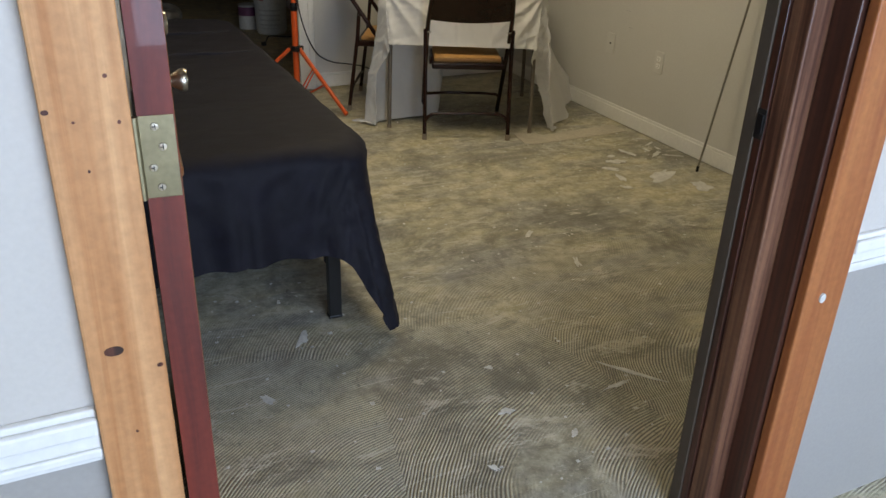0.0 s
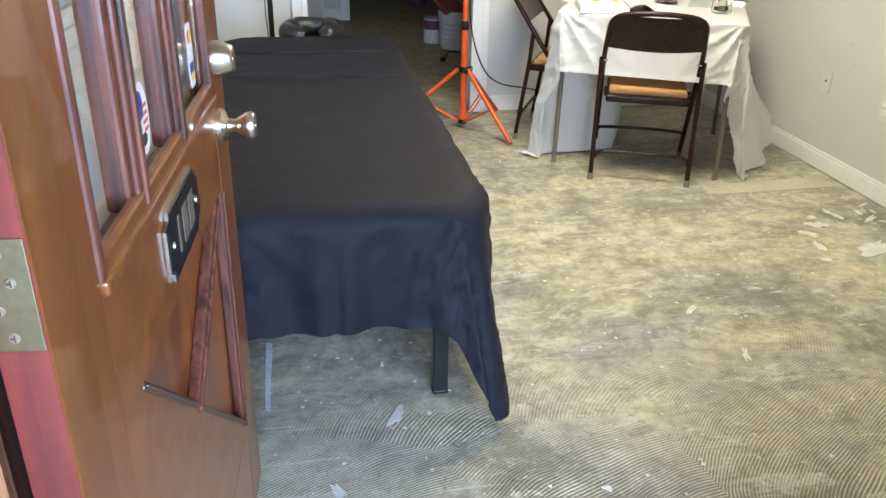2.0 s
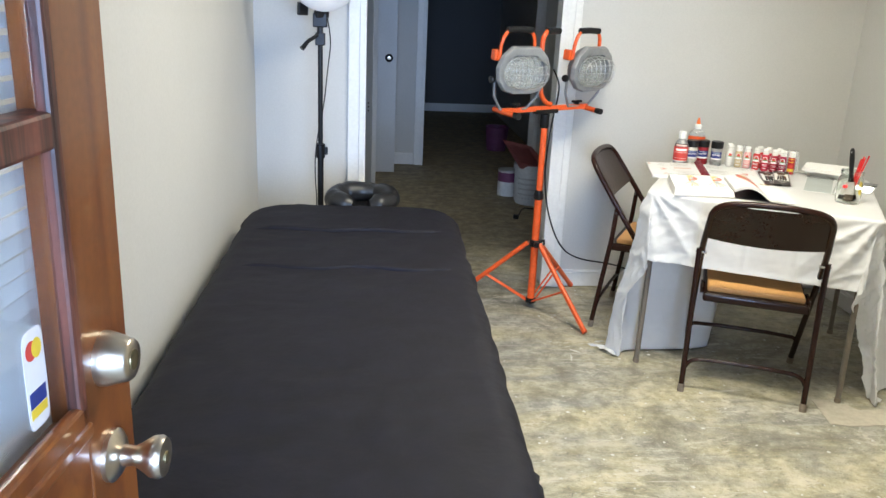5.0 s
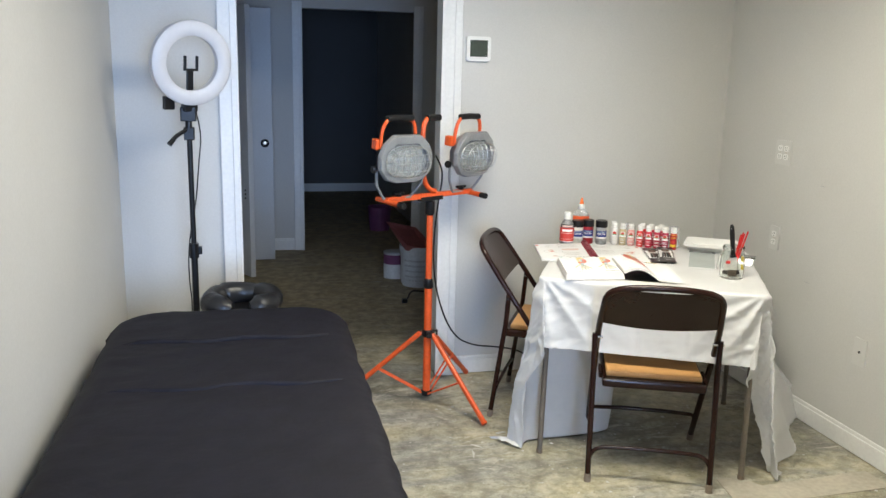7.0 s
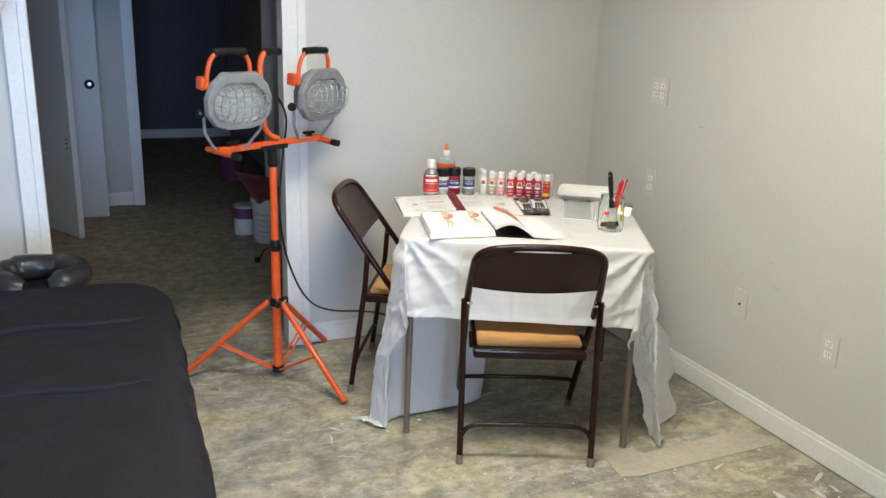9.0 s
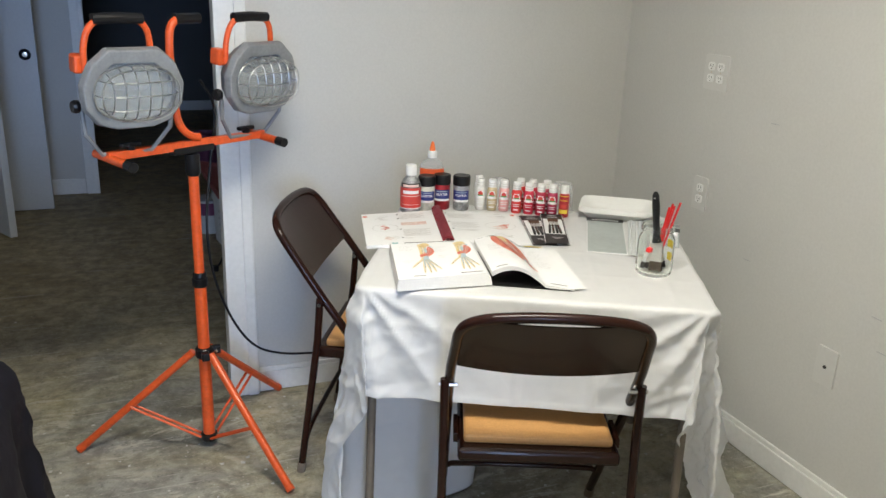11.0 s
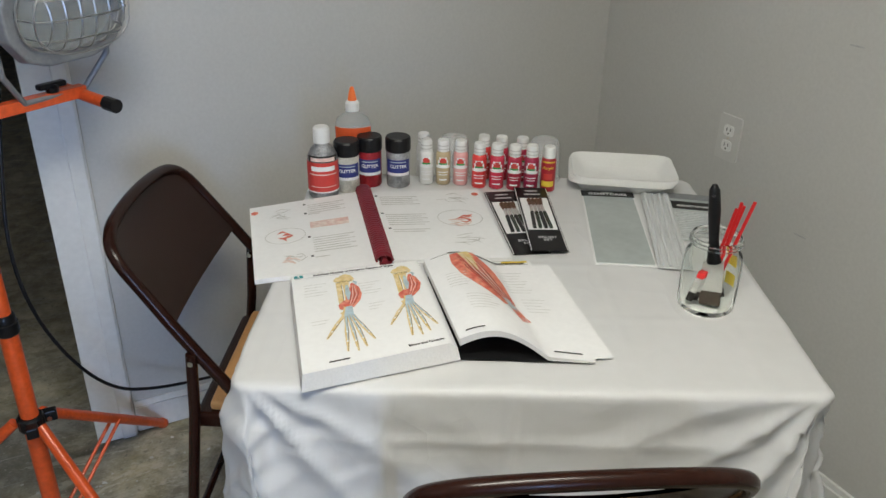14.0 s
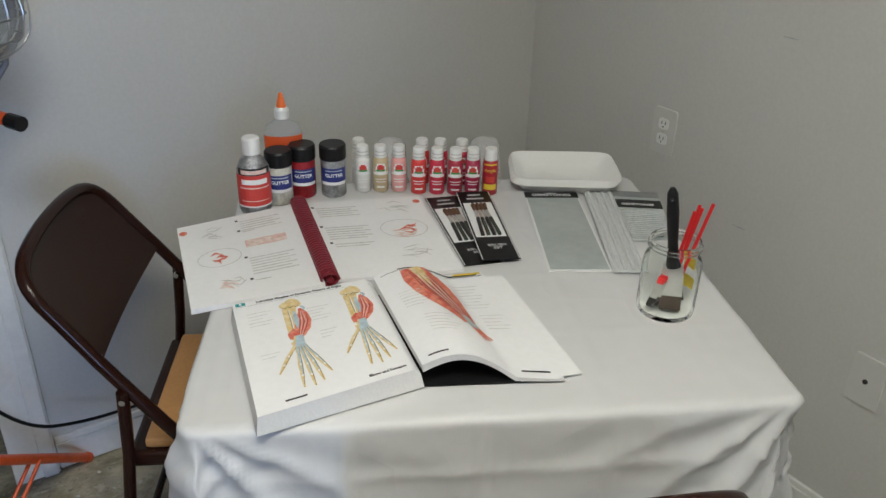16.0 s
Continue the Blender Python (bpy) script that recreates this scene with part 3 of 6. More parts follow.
# the dark hall and the room behind it
structure("hall_wall_left", box(-1.3, WB + 0.12, 0, -1.2, 8.48, CEIL), M_WALL, "grey hall wall in shade")
structure("hall_wall_right", box(2.15, WB + 0.12, 0, 2.25, 12.2, CEIL), M_WALL, "grey hall wall in shade")
structure("hall_wall_end", join(box(-1.2, 8.48, 0, 0.86, 8.6, CEIL), box(1.95, 8.48, 0, 2.15, 8.6, CEIL), box(0.86, 8.48, 2.1, 1.95, 8.6, CEIL)), M_WALL, "grey wall at the end of the hall with an opening")
structure("far_room_wall", join(box(-1.3, 12.1, 0, 2.25, 12.2, CEIL), box(-1.3, 8.6, 0, -1.2, 12.1, CEIL)), M_FARWALL, "far room wall, coloured dark for the unlit room")
baseboard(-1.2, 12.1, 2.15, 12.1, 0, -1, 0.11)
baseboard(-1.2, 8.48, 0.84, 8.48, 0, -1, 0.11)
casing("hall_casing", 0.845, 0.93, 8.48, 2.15, "white casing of the far opening")
casing("hall_casing_far", 1.9, 1.985, 8.48, 2.15, "white casing of the far opening")


def rounded_plate(w, h, t):
    return prism(oval(0, 0, w / 2, h / 2, 28, 14), 0, t)


# ---- entrance: rough pine, jambs, door ----
tagged(part("entrance_casing_pine", box(-0.136, 0.95, 0, -0.041, 0.985, 2.2, 0.004), M_PINE), "bare knotty pine board nailed beside the door", "board", "", "structure")
tagged(part("entrance_casing_pine", box(1.185, 0.95, 0, 1.297, 0.975, 2.2, 0.004), M_PINE2), "bare orange pine board nailed beside the door", "board", "", "structure")
tagged(part("entrance_head_pine", box(-0.041, 0.952, 2.1, 1.185, 0.98, 2.2, 0.004), M_PINE), "bare pine board over the door", "board", "", "structure")
structure("hinge_jamb_face", box(-0.0995, 0.9855, 0, -0.0435, 1.006, 2.12, 0.002), M_JAMB2, "worn brown edge of the hinge jamb", "door frame")
structure("hinge_jamb", join(box(-0.10, 1.0065, 0, -0.052, 1.13, 2.12, 0.002), box(-0.056, 1.06, 0, -0.042, 1.13, 2.1, 0.002)), M_JAMB, "dark wooden hinge jamb", "door frame")
structure("latch_jamb", box(1.172, 0.977, 0, 1.214, 1.035, 2.12, 0.003), M_JAMB, "dark brown wooden latch jamb", "door frame")
structure("latch_jamb_stop", box(1.125, 1.035, 0, 1.2145, 1.085, 2.12, 0.004), M_JAMB2, "worn wooden door stop with pale grain", "door frame")
structure("latch_jamb_inner", box(1.119, 1.0856, 0, 1.2145, 1.105, 2.12, 0.002), M_JAMB, "dark inner edge of the door frame", "door frame")
structure("entrance_plaster_edge", box(1.115, 1.1055, 0, 1.2145, 1.1365, 2.12, 0.002), M_PLASTERSHADE, "grey plaster edge inside the door, coloured dark for its shade", "wall")
structure("entrance_head", box(-0.052, 0.986, 2.08, 1.172, 1.13, 2.12, 0.002), M_JAMB, "dark wooden head of the door frame", "door frame")
strike = root("strike_plate", pose(1.119, 1.094, 1.0, 0, -90, 0), "dark worn metal strike plate in the jamb", "strike plate")
part("plate", rounded_plate(0.06, 0.022, 0.003), M_BLADE, strike)
part("lip", box(-0.02, -0.008, 0.002, 0.02, 0.008, 0.006, 0.001), M_BLACK, strike)
knots = ((-0.102, 0.871, 0.012, 0.007), (-0.049, 0.837, 0.004, 0.003), (-0.063, 1.224, 0.0025, 0.0025), (-0.103, 1.174, 0.002, 0.0015), (-0.13, 1.188, 0.004, 0.003), (-0.095, 1.115, 0.0015, 0.002), (-0.055, 1.17, 0.002, 0.0025), (-0.09, 0.74, 0.002, 0.002))
for _kx, _kz, _rx, _rz in knots:
    tagged(part("wood_knot", prism(oval(0, 0, _rx, _rz, 16), 0, 0.0012), M_MOULD, None, m=pose(_kx, 0.9502, _kz, 90)), "dark brown knot in bare pine", "knot", "knots in the pine")
tagged(part("screw_plug", prism(oval(0, 0, 0.008, 0.011, 12), 0, 0.004), M_PLASTER, None, m=pose(1.233, 0.9502, 0.661, 90)), "white filler dab on the pine board", "filler")

# the door stands open; x runs from hinge to latch, y through it, z up
DOOR_L, DOOR_T, DOOR_H = 1.04, 0.046, 2.05
DOOR_M = pose(0.014, 1.003, 0.012, 0, 0, 84.6)
door = root("door_1", DOOR_M, "open varnished brown wooden door with glazed upper panels", "door", "", "structure")
part("hinge_stile", join(box(0.0015, 0.0, 0, 0.15, DOOR_T, DOOR_H, 0.003)), M_DOOR, door)
part("latch_stile", box(DOOR_L - 0.13, 0.0, 0, DOOR_L, DOOR_T, DOOR_H, 0.003), M_DOOR, door)
part("lock_rail", box(0.15, 0.001, 0.83, DOOR_L - 0.13, DOOR_T - 0.001, 1.02, 0.002), M_DOORH, door)
part("bottom_rail", box(0.15, 0.001, 0, DOOR_L - 0.13, DOOR_T - 0.001, 0.24, 0.002), M_DOORH, door)
part("top_rail", box(0.15, 0.001, DOOR_H - 0.15, DOOR_L - 0.13, DOOR_T - 0.001, DOOR_H, 0.002), M_DOORH, door)
part("hinge_edge", box(0, 0.001, 0, 0.0015, DOOR_T - 0.001, DOOR_H), M_EDGE, door, "red-stained hinge edge of the door")
# glazed part: two mullions, bars, glass and a blind behind it
g0, g1, gz0, gz1 = 0.15, DOOR_L - 0.13, 1.02, DOOR_H - 0.15
for i in (1, 2):
    x = (0.36, 0.615)[i - 1]
    part("mullion", join(box(x - 0.036, 0.006, gz0 + 0.008, x + 0.036, DOOR_T - 0.004, gz1, 0.006), box(x - 0.022, -0.002, gz0 + 0.008, x + 0.022, 0.008, gz1, 0.005), box(x - 0.008, -0.008, gz0 + 0.008, x + 0.008, 0.0, gz1, 0.003)), M_MOULD, door, "dark worn wooden glazing mullion")
part("cross_bar", join(box(g0, -0.003, 1.345, g1, DOOR_T - 0.006, 1.385, 0.005)), M_MOULD, door)
part("glazing_sill", join(box(g0, -0.004, gz0 - 0.001, g1, 0.012, gz0 + 0.03, 0.006), box(g0, -0.008, gz0 - 0.014, g1, 0.004, gz0 + 0.004, 0.004)), M_DOORH, door, "light worn moulding under the glass")
for s in (0, 1):
    x = g0 if s == 0 else g1
    part("glazing_bead", box(min(x, x + 0.02 - 0.04 * s), -0.004, gz0, max(x, x + 0.02 - 0.04 * s), 0.014, gz1, 0.005), M_MOULD, door)
pane = part("pane", box(g0, 0.02, gz0, g1, 0.025, gz1), M_GLASS, door)
pane.visible_shadow = False
blind = root("window_blind", DOOR_M, "white horizontal slat blind behind the door glass", "blind")
part("headrail", box(g0 - 0.03, DOOR_T + 0.004, gz1 + 0.01, g1 + 0.03, DOOR_T + 0.04, gz1 + 0.045, 0.003), M_BLIND, blind)
for i in range(39):
    z = gz0 - 0.02 + i * 0.0235
    part("slat", box(-0.44, -0.009, -0.0006, 0.53, 0.009, 0.0006), M_BLIND, blind, m=pose(0.5, DOOR_T + 0.016, z, 58))
# lower sunburst panels with slanting mouldings
part("lower_panel", box(0.15, 0.018, 0.24, DOOR_L - 0.13, DOOR_T - 0.018, 0.83), M_DOOR, door)
part("diagonal_board", prism([(0.15, 0.83), (0.235, 0.83), (0.91, 0.25), (0.91, 0.24), (0.15, 0.24)], -DOOR_T + 0.004, -0.002), M_DOORH, door, m=pose(0, 0, 0, 90))


def slat_between(x0, z0, x1, z1, w=0.034):
    d = Vector((x1 - x0, 0, z1 - z0))
    ang = math.degrees(math.atan2(d.z, d.x))
    return join(box(0, -0.002, -w / 2, d.length, 0.018, w / 2, 0.004), box(0, -0.007, -w / 5, d.length, 0.0, w / 5, 0.003)), pose(x0, 0, z0, 0, -ang, 0)


# Thin dark strip stands in for the shadow gap beside the slanting board
_bm, _m = slat_between(0.235, 0.835, 0.905, 0.26, 0.013)
part("shadow_gap_strip", _bm, M_JAMB, door, "dark strip for the shadow gap along the slanting board", m=_m)
for _a in ((0.49, 0.605, 0.84, 0.83), (0.885, 0.27, 0.9, 0.83)):
    _bm, _m = slat_between(*_a)
    part("fan_moulding", _bm, M_MOULD, door, "dark slanting moulding", m=_m)
# hinge
for _hz in (0.2, 1.092, 1.85):
    leaf = part("hinge_leaf", box(-0.002, 0.002, _hz - 0.054, 0.0, DOOR_T - 0.001, _hz + 0.054, 0.0008), M_BRASS, door, "dull brass hinge leaf")
    for k, dy in enumerate((0.026, 0.019, 0.033, 0.026)):
        sz = _hz + 0.04 - k * 0.0266
        sc = part("screw", lathe([(0.0052, 0), (0.0045, 0.0012), (0.001, 0.0014)], 12), M_NICKEL, leaf, m=pose(-0.0022, dy, sz, 0, -90, 0))
        part("screw_slot", join(box(-0.0034, -0.0006, 0, 0.0034, 0.0006, 0.0017), box(-0.0006, -0.0034, 0, 0.0006, 0.0034, 0.0017)), M_INK, leaf, m=pose(-0.0022, dy, sz, 0, -90, 20))
    part("knuckle", lathe([(0.006, -0.054), (0.006, 0.054)], 12), M_BRASS, door, m=pose(-0.004, DOOR_T + 0.004, _hz))
# lockset: faces out of -y (outer face), and a thumb turn on the other side
KX = DOOR_L - 0.075
knob = part("knob", lathe([(0.034, 0.0), (0.034, 0.006), (0.026, 0.012), (0.014, 0.016), (0.0125, 0.03), (0.017, 0.038), (0.026, 0.052), (0.0275, 0.062), (0.024, 0.068), (0.012, 0.0685), (0.004, 0.069)], 28), M_NICKEL, door, "satin nickel door knob", True, pose(KX, 0.0, 0.945, 90))
part("keyhole", lathe([(0.008, 0.0685), (0.008, 0.0705), (0.001, 0.0707)], 14), M_BRASS, knob, m=pose(KX, 0.0, 0.945, 90))
bolt = part("deadbolt", lathe([(0.034, 0.0), (0.034, 0.008), (0.026, 0.034), (0.0235, 0.037), (0.014, 0.0372)], 28), M_NICKEL, door, "satin nickel deadbolt", True, pose(KX, 0.0, 1.078, 90))
part("keyhole", lathe([(0.0125, 0.037), (0.0125, 0.0385), (0.001, 0.0387)], 14), M_BRASS, bolt, m=pose(KX, 0.0, 1.078, 90))
part("thumb_turn", join(lathe([(0.03, 0.0), (0.03, 0.01), (0.022, 0.02)], 20)), M_NICKEL, door, m=pose(KX, DOOR_T, 1.078, -90))
part("inner_knob", lathe([(0.032, 0.0), (0.03, 0.008), (0.013, 0.014), (0.013, 0.03), (0.025, 0.05), (0.022, 0.06), (0.003, 0.062)], 20), M_NICKEL, door, m=pose(KX, DOOR_T, 0.945, -90))
part("latch_plate", box(DOOR_L, 0.012, 0.91, DOOR_L + 0.0015, 0.036, 0.98), M_BRASS, door)
# number plaque: shaped black plate with plain bars
plaque = root("number_plaque", DOOR_M @ pose(0.538, 0.0, 0.925, 90), "black shaped plaque with a silver rim on the door", "plaque")


def shaped(w, h, c):
    return [(-w + c, -h), (w - c, -h), (w - c, -h + c * 0.6), (w, -h + c), (w, h - c), (w - c, h - c * 0.6), (w - c, h), (-w + c, h), (-w + c, h - c * 0.6), (-w, h - c), (-w, -h + c), (-w + c, -h + c * 0.6)]


part("rim", prism(shaped(0.118, 0.055, 0.022), 0, 0.005), M_CHROME, plaque)
part("plate", prism(shaped(0.114, 0.051, 0.021), 0.005, 0.0065), M_BLACK, plaque)
for _x, _w in ((-0.045, 0.006), (0.0, 0.017), (0.047, 0.017)):
    part("bar", box(_x - _w, -0.028, 0.0065, _x + _w, 0.028, 0.0075), M_NUMERAL, plaque)
for _x in (-0.088, 0.088):
    part("stud", lathe([(0.006, 0.006), (0.005, 0.009), (0.001, 0.0095)], 12), M_CHROME, plaque, m=pose(_x, 0, 0))
# stickers on the glass
st = root("flag_sticker", DOOR_M @ pose(0.476, 0.0194, 1.105, 90, 0, 0), "oval white sticker with red and blue print on the glass", "sticker")
part("backing", prism(oval(0, 0, 0.034, 0.05, 28), 0, 0.0006), M_STICKER, st)
part("blue_print", prism(oval(-0.009, 0.02, 0.016, 0.02, 18), 0.0006, 0.001), M_NAVY, st)
for k in range(4):
    part("red_stripe", box(0.004 - 0.003 * k, -0.02 + k * 0.011, 0.0006, 0.026, -0.015 + k * 0.011, 0.001), M_LABELRED, st)
part("dark_print", prism(oval(-0.004, -0.028, 0.015, 0.009, 14), 0.0006, 0.0011), M_INK, st)
st = root("payment_sticker", DOOR_M @ pose(0.845, 0.0194, 1.11, 90, 0, 0), "white sticker with yellow, red and blue blocks on the glass", "sticker")
part("backing", prism(oval(0, 0, 0.022, 0.056, 28, 6), 0, 0.0006), M_STICKER, st)
part("red_disc", prism(oval(-0.005, 0.033, 0.011, 0.011, 18), 0.0006, 0.001), M_LABELRED, st)
part("yellow_disc", prism(oval(0.006, 0.033, 0.01, 0.011, 18), 0.001, 0.0014), M_LABELYEL, st)
part("blue_block", box(-0.017, -0.03, 0.0006, 0.017, -0.012, 0.001), M_NAVY, st)
part("yellow_block", box(-0.017, -0.042, 0.0006, 0.017, -0.031, 0.001), M_LABELYEL, st)

# ---- wall fittings ----


def outlet(y, z, w=0.074, h=0.118, gangs=1, blank=False):
    o = root("wall_outlet" if not blank else "cable_plate", pose(WR, y, z, 90, 0, -90), "white duplex outlet plate on the grey wall" if not blank else "white blank wall plate with one small socket", "outlet", "outlets on the wall")
    part("plate", rounded_plate(w * gangs if gangs > 1 else w, h, 0.006), M_PLATE, o)
    if blank:
        part("jack", lathe([(0.006, 0.006), (0.0055, 0.009), (0.001, 0.0092)], 12), M_INK, o)
        return
    for g in range(gangs):
        gx = (g - (gangs - 1) / 2) * 0.046
        for s in (-1, 1):
            r = part("receptacle", prism(oval(gx, s * 0.02, 0.0165, 0.014, 20, 4), 0.006, 0.0085), M_WHITEPL, o)
            for dx in (-0.006, 0.006):
                part("slot", box(gx + dx - 0.001, s * 0.02 - 0.001, 0.0085, gx + dx + 0.001, s * 0.02 + 0.007, 0.009), M_INK, r)
            part("ground_hole", prism(oval(gx, s * 0.02 - 0.0075, 0.0022, 0.0022, 10), 0.0085, 0.009), M_INK, r)
        part("screw", lathe([(0.003, 0.006), (0.0025, 0.0075), (0.0005, 0.0078)], 10), M_NICKEL, o, m=pose(gx, 0, 0))


outlet(4.69, 0.822)
outlet(4.69, 1.245, 0.06, 0.118, 2)
outlet(4.03, 0.45, 0.076, 0.12, 1, True)
outlet(3.575, 0.432)
thermo = root("thermostat", pose(1.571, WB, 1.706, 90, 0, 0), "white square thermostat with a dark green display", "thermostat")
part("body", prism(oval(0, 0, 0.062, 0.06, 32, 12), 0, 0.022), M_WHITEPL, thermo)
part("display", box(-0.045, -0.038, 0.022, 0.045, 0.042, 0.0235), M_SCREEN, thermo)
for _y, _z in ((4.39, 1.12), (3.9, 0.66), (3.86, 0.57), (4.42, 0.66)):
    tagged(part("wall_scuff", prism(oval(0, 0, 0.02, 0.002, 10), 0, 0.0008), M_GREYINK, None, m=pose(WR - 0.0002, _y, _z, 90, 0, -90)), "short grey scuff on the wall paint", "scuff", "scuffs on the wall")

# ---- floor details ----
tagged(part("patch_board", prism([(2.222, 3.697), (2.29, 3.678), (2.915, 3.69), (2.91, 3.832), (2.4, 3.803), (2.372, 3.845), (2.325, 3.846), (2.318, 3.886), (2.249, 3.887)], 0.0, 0.0035), M_BIRCH, None, m=pose(0, 0, 0)), "pale flat strip of board lying on the floor", "board")


def blob(cx, cy, r, seed, stretch=1.0, turn=0.0, n=18):
    pts = []
    for i in range(n):
        a = i * math.tau / n
        k = r * (1 + 0.9 * noise.noise((math.cos(a) * 1.6 + seed, math.sin(a) * 1.6, seed * 1.7)))
        x, y = k * math.cos(a) * stretch, k * math.sin(a) / stretch
        pts.append((cx + x * math.cos(turn) - y * math.sin(turn), cy + x * math.sin(turn) + y * math.cos(turn)))
    return pts


spills = ((2.63, 3.02, 0.075, 1.5), (2.72, 2.82, 0.05, 1.2), (2.44, 3.19, 0.03, 1.6), (2.5, 3.295, 0.022, 1.2), (2.41, 3.06, 0.028, 1.7), (2.36, 2.95, 0.02, 1.4), (2.56, 3.36, 0.018, 1.3), (1.66, 2.35, 0.022, 1.9), (1.38, 1.64, 0.03, 3.2), (1.3, 1.6, 0.017, 2.6), (0.49, 2.23, 0.03, 1.6), (0.3, 1.95, 0.016, 1.4), (0.92, 1.62, 0.016, 1.2), (1.05, 1.46, 0.012, 1.5), (0.77, 1.42, 0.012, 1.4), (0.98, 1.84, 0.011, 1.2), (1.62, 2.66, 0.018, 2.0), (2.68, 3.373, 0.03, 1.7), (2.542, 3.275, 0.033, 1.3), (2.823, 3.302, 0.027, 2.0), (2.813, 3.376, 0.016, 1.5), (2.9, 3.55, 0.014, 2.6), (2.9, 3.46, 0.016, 2.4), (2.89, 3.38, 0.012, 2.0), (2.885, 3.25, 0.015, 2.8), (2.611, 3.64, 0.012, 2.4), (1.341, 4.294, 0.011, 3.0), (1.376, 4.361, 0.01, 2.6), (1.521, 4.472, 0.014, 1.6))
for _i, (_x, _y, _r, _s) in enumerate(spills):
    tagged(part("plaster_spill", prism(blob(_x, _y, _r, _i * 2.3 + 1, _s, 0.5 + _i), 0, 0.0022), M_PLASTER), "dried white plaster spill on the concrete", "spill", "spills on the floor")
_rng = random.Random(5)
crumbs = bmesh.new()
for _i in range(700):
    _x, _y, _s = _rng.uniform(0.0, 2.9), _rng.uniform(1.2, 5.2), _rng.uniform(0.0015, 0.0055)
    vs = [crumbs.verts.new((_x + dx * _s * _rng.uniform(0.6, 1.6), _y + dy * _s * _rng.uniform(0.6, 1.6), 0.0004)) for dx, dy in ((-1, -1), (1, -1), (1, 1), (-1, 1))]
    tip = crumbs.verts.new((_x, _y, _s * 0.7))
    for k in range(4):
        crumbs.faces.new((vs[k], vs[(k + 1) % 4], tip))
tagged(part("plaster_crumbs", crumbs, M_PLASTER), "small white plaster crumbs scattered on the floor", "crumbs", "", "stuff")
tagged(part("floor_tape", prism([(0.122, 2.32), (0.136, 2.305), (0.139, 2.46), (0.145, 2.67), (0.125, 2.68), (0.122, 2.48)], 0, 0.001), M_TAPE), "worn strip of white tape stuck to the floor", "tape")
rod = root("metal_rod", pose(2.845, 3.0, 0.0), "thin grey metal rod leaning against the wall", "rod")
part("shaft", tube([(0, 0, 0.006), (0.085, -0.065, 0.9), (0.108, -0.1, 1.55)], 0.0055, 8), M_STICK, rod)
part("tip", tube([(0, 0, 0.0), (0.002, -0.001, 0.03)], 0.0075, 8), M_BLACK, rod)

# casing of a closed side door in the room's right wall
side = root("side_door", pose(WR, 2.74, 0), "white side door with painted casing in the grey wall", "door", "", "structure")
part("casing", join(box(-0.02, -0.095, 0, -0.002, 0.0, 2.14, 0.003), box(-0.02, -1.09, 0, -0.002, -0.995, 2.14, 0.003), box(-0.019, -0.995, 2.05, -0.002, -0.095, 2.139, 0.003)), M_TRIM, side)
part("leaf", box(-0.012, -0.994, 0.01, -0.003, -0.096, 2.048, 0.002), M_TRIM, side)

# ---- massage table ----
MT = pose(0.347, 3.365, 0, 0, 0, -0.9)
MW, ML, MZ = 0.38, 1.075, 0.64
mt = root("massage_table", MT, "folding massage table with black padded top and black legs", "massage table")
part("padded_top", join(prism(oval(0, 0, MW - 0.004, ML - 0.006, 56, 5), MZ - 0.075, MZ - 0.008)), M_VINYL, mt)
part("frame_rail", join(box(-MW + 0.03, -ML + 0.03, MZ - 0.15, -MW + 0.055, ML - 0.03, MZ - 0.075, 0.002), box(MW - 0.055, -ML + 0.03, MZ - 0.15, MW - 0.03, ML - 0.03, MZ - 0.075, 0.002), box(-MW + 0.055, -ML + 0.03, MZ - 0.15, MW - 0.055, -ML + 0.055, MZ - 0.075, 0.002)), M_BLACKWOOD, mt)
for sx in (-1, 1):
    for sy in (-1, 1):
        x, y = sx * (MW - 0.075), sy * (ML - 0.04)
        lg = part("leg", join(box(x - 0.022, y - 0.015, 0.01, x + 0.022, y + 0.015, MZ - 0.08, 0.003), box(x - 0.022, y + 0.016, 0.2, x + 0.022, y + 0.04, MZ - 0.08, 0.003)), M_BLACKWOOD, mt)
        part("foot", box(x - 0.024, y - 0.017, 0.0, x + 0.024, y + 0.017, 0.012, 0.003), M_BLACK, lg)
        for z in (0.27, 0.34):
            part("knob", lathe([(0.014, 0), (0.016, 0.012), (0.012, 0.02), (0.002, 0.021)], 12), M_BLACK, lg, m=pose(x + 0.022, y, z, 0, 90, 0))
    part("brace", tube([(sx * (MW - 0.1), -ML + 0.06, 0.24), (sx * (MW - 0.1), -ML + 0.5, MZ - 0.12)], 0.009, 8), M_BLACKWOOD, mt)
sheet = tagged(part("black_sheet", drape(MW, ML, 0.18, 0.52, 0.375, 0.14, MZ, 0.018, 0.016, 0.05, 4.0, 30.0, 0.06, 0.13, 0.0, 0.009, toward=0.4, blunt=0.765, cbulge=4.8, rumple=0.0035), M_BLACKCLOTH, None, smooth="soft"), "plain black cloth draped over the massage table", "sheet")
sheet.matrix_world = MT
for _y, _amp in ((0.25, 0.011), (0.7, 0.013)):
    part("sheet_crease", tube([(-0.36 + 0.06 * i, _y + 0.012 * math.sin(i * 1.1) + 0.008 * noise.noise((i * 0.9, _y, 0)), MZ + 0.001) for i in range(13)], [0.002] + [_amp] * 11 + [0.002], 8), M_BLACKCLOTH, sheet, smooth=True)
cradle = root("face_cradle", pose(0.4, 4.57, -0.012, 0, 0, -2), "black padded leather face cushion at the table's end", "cushion")
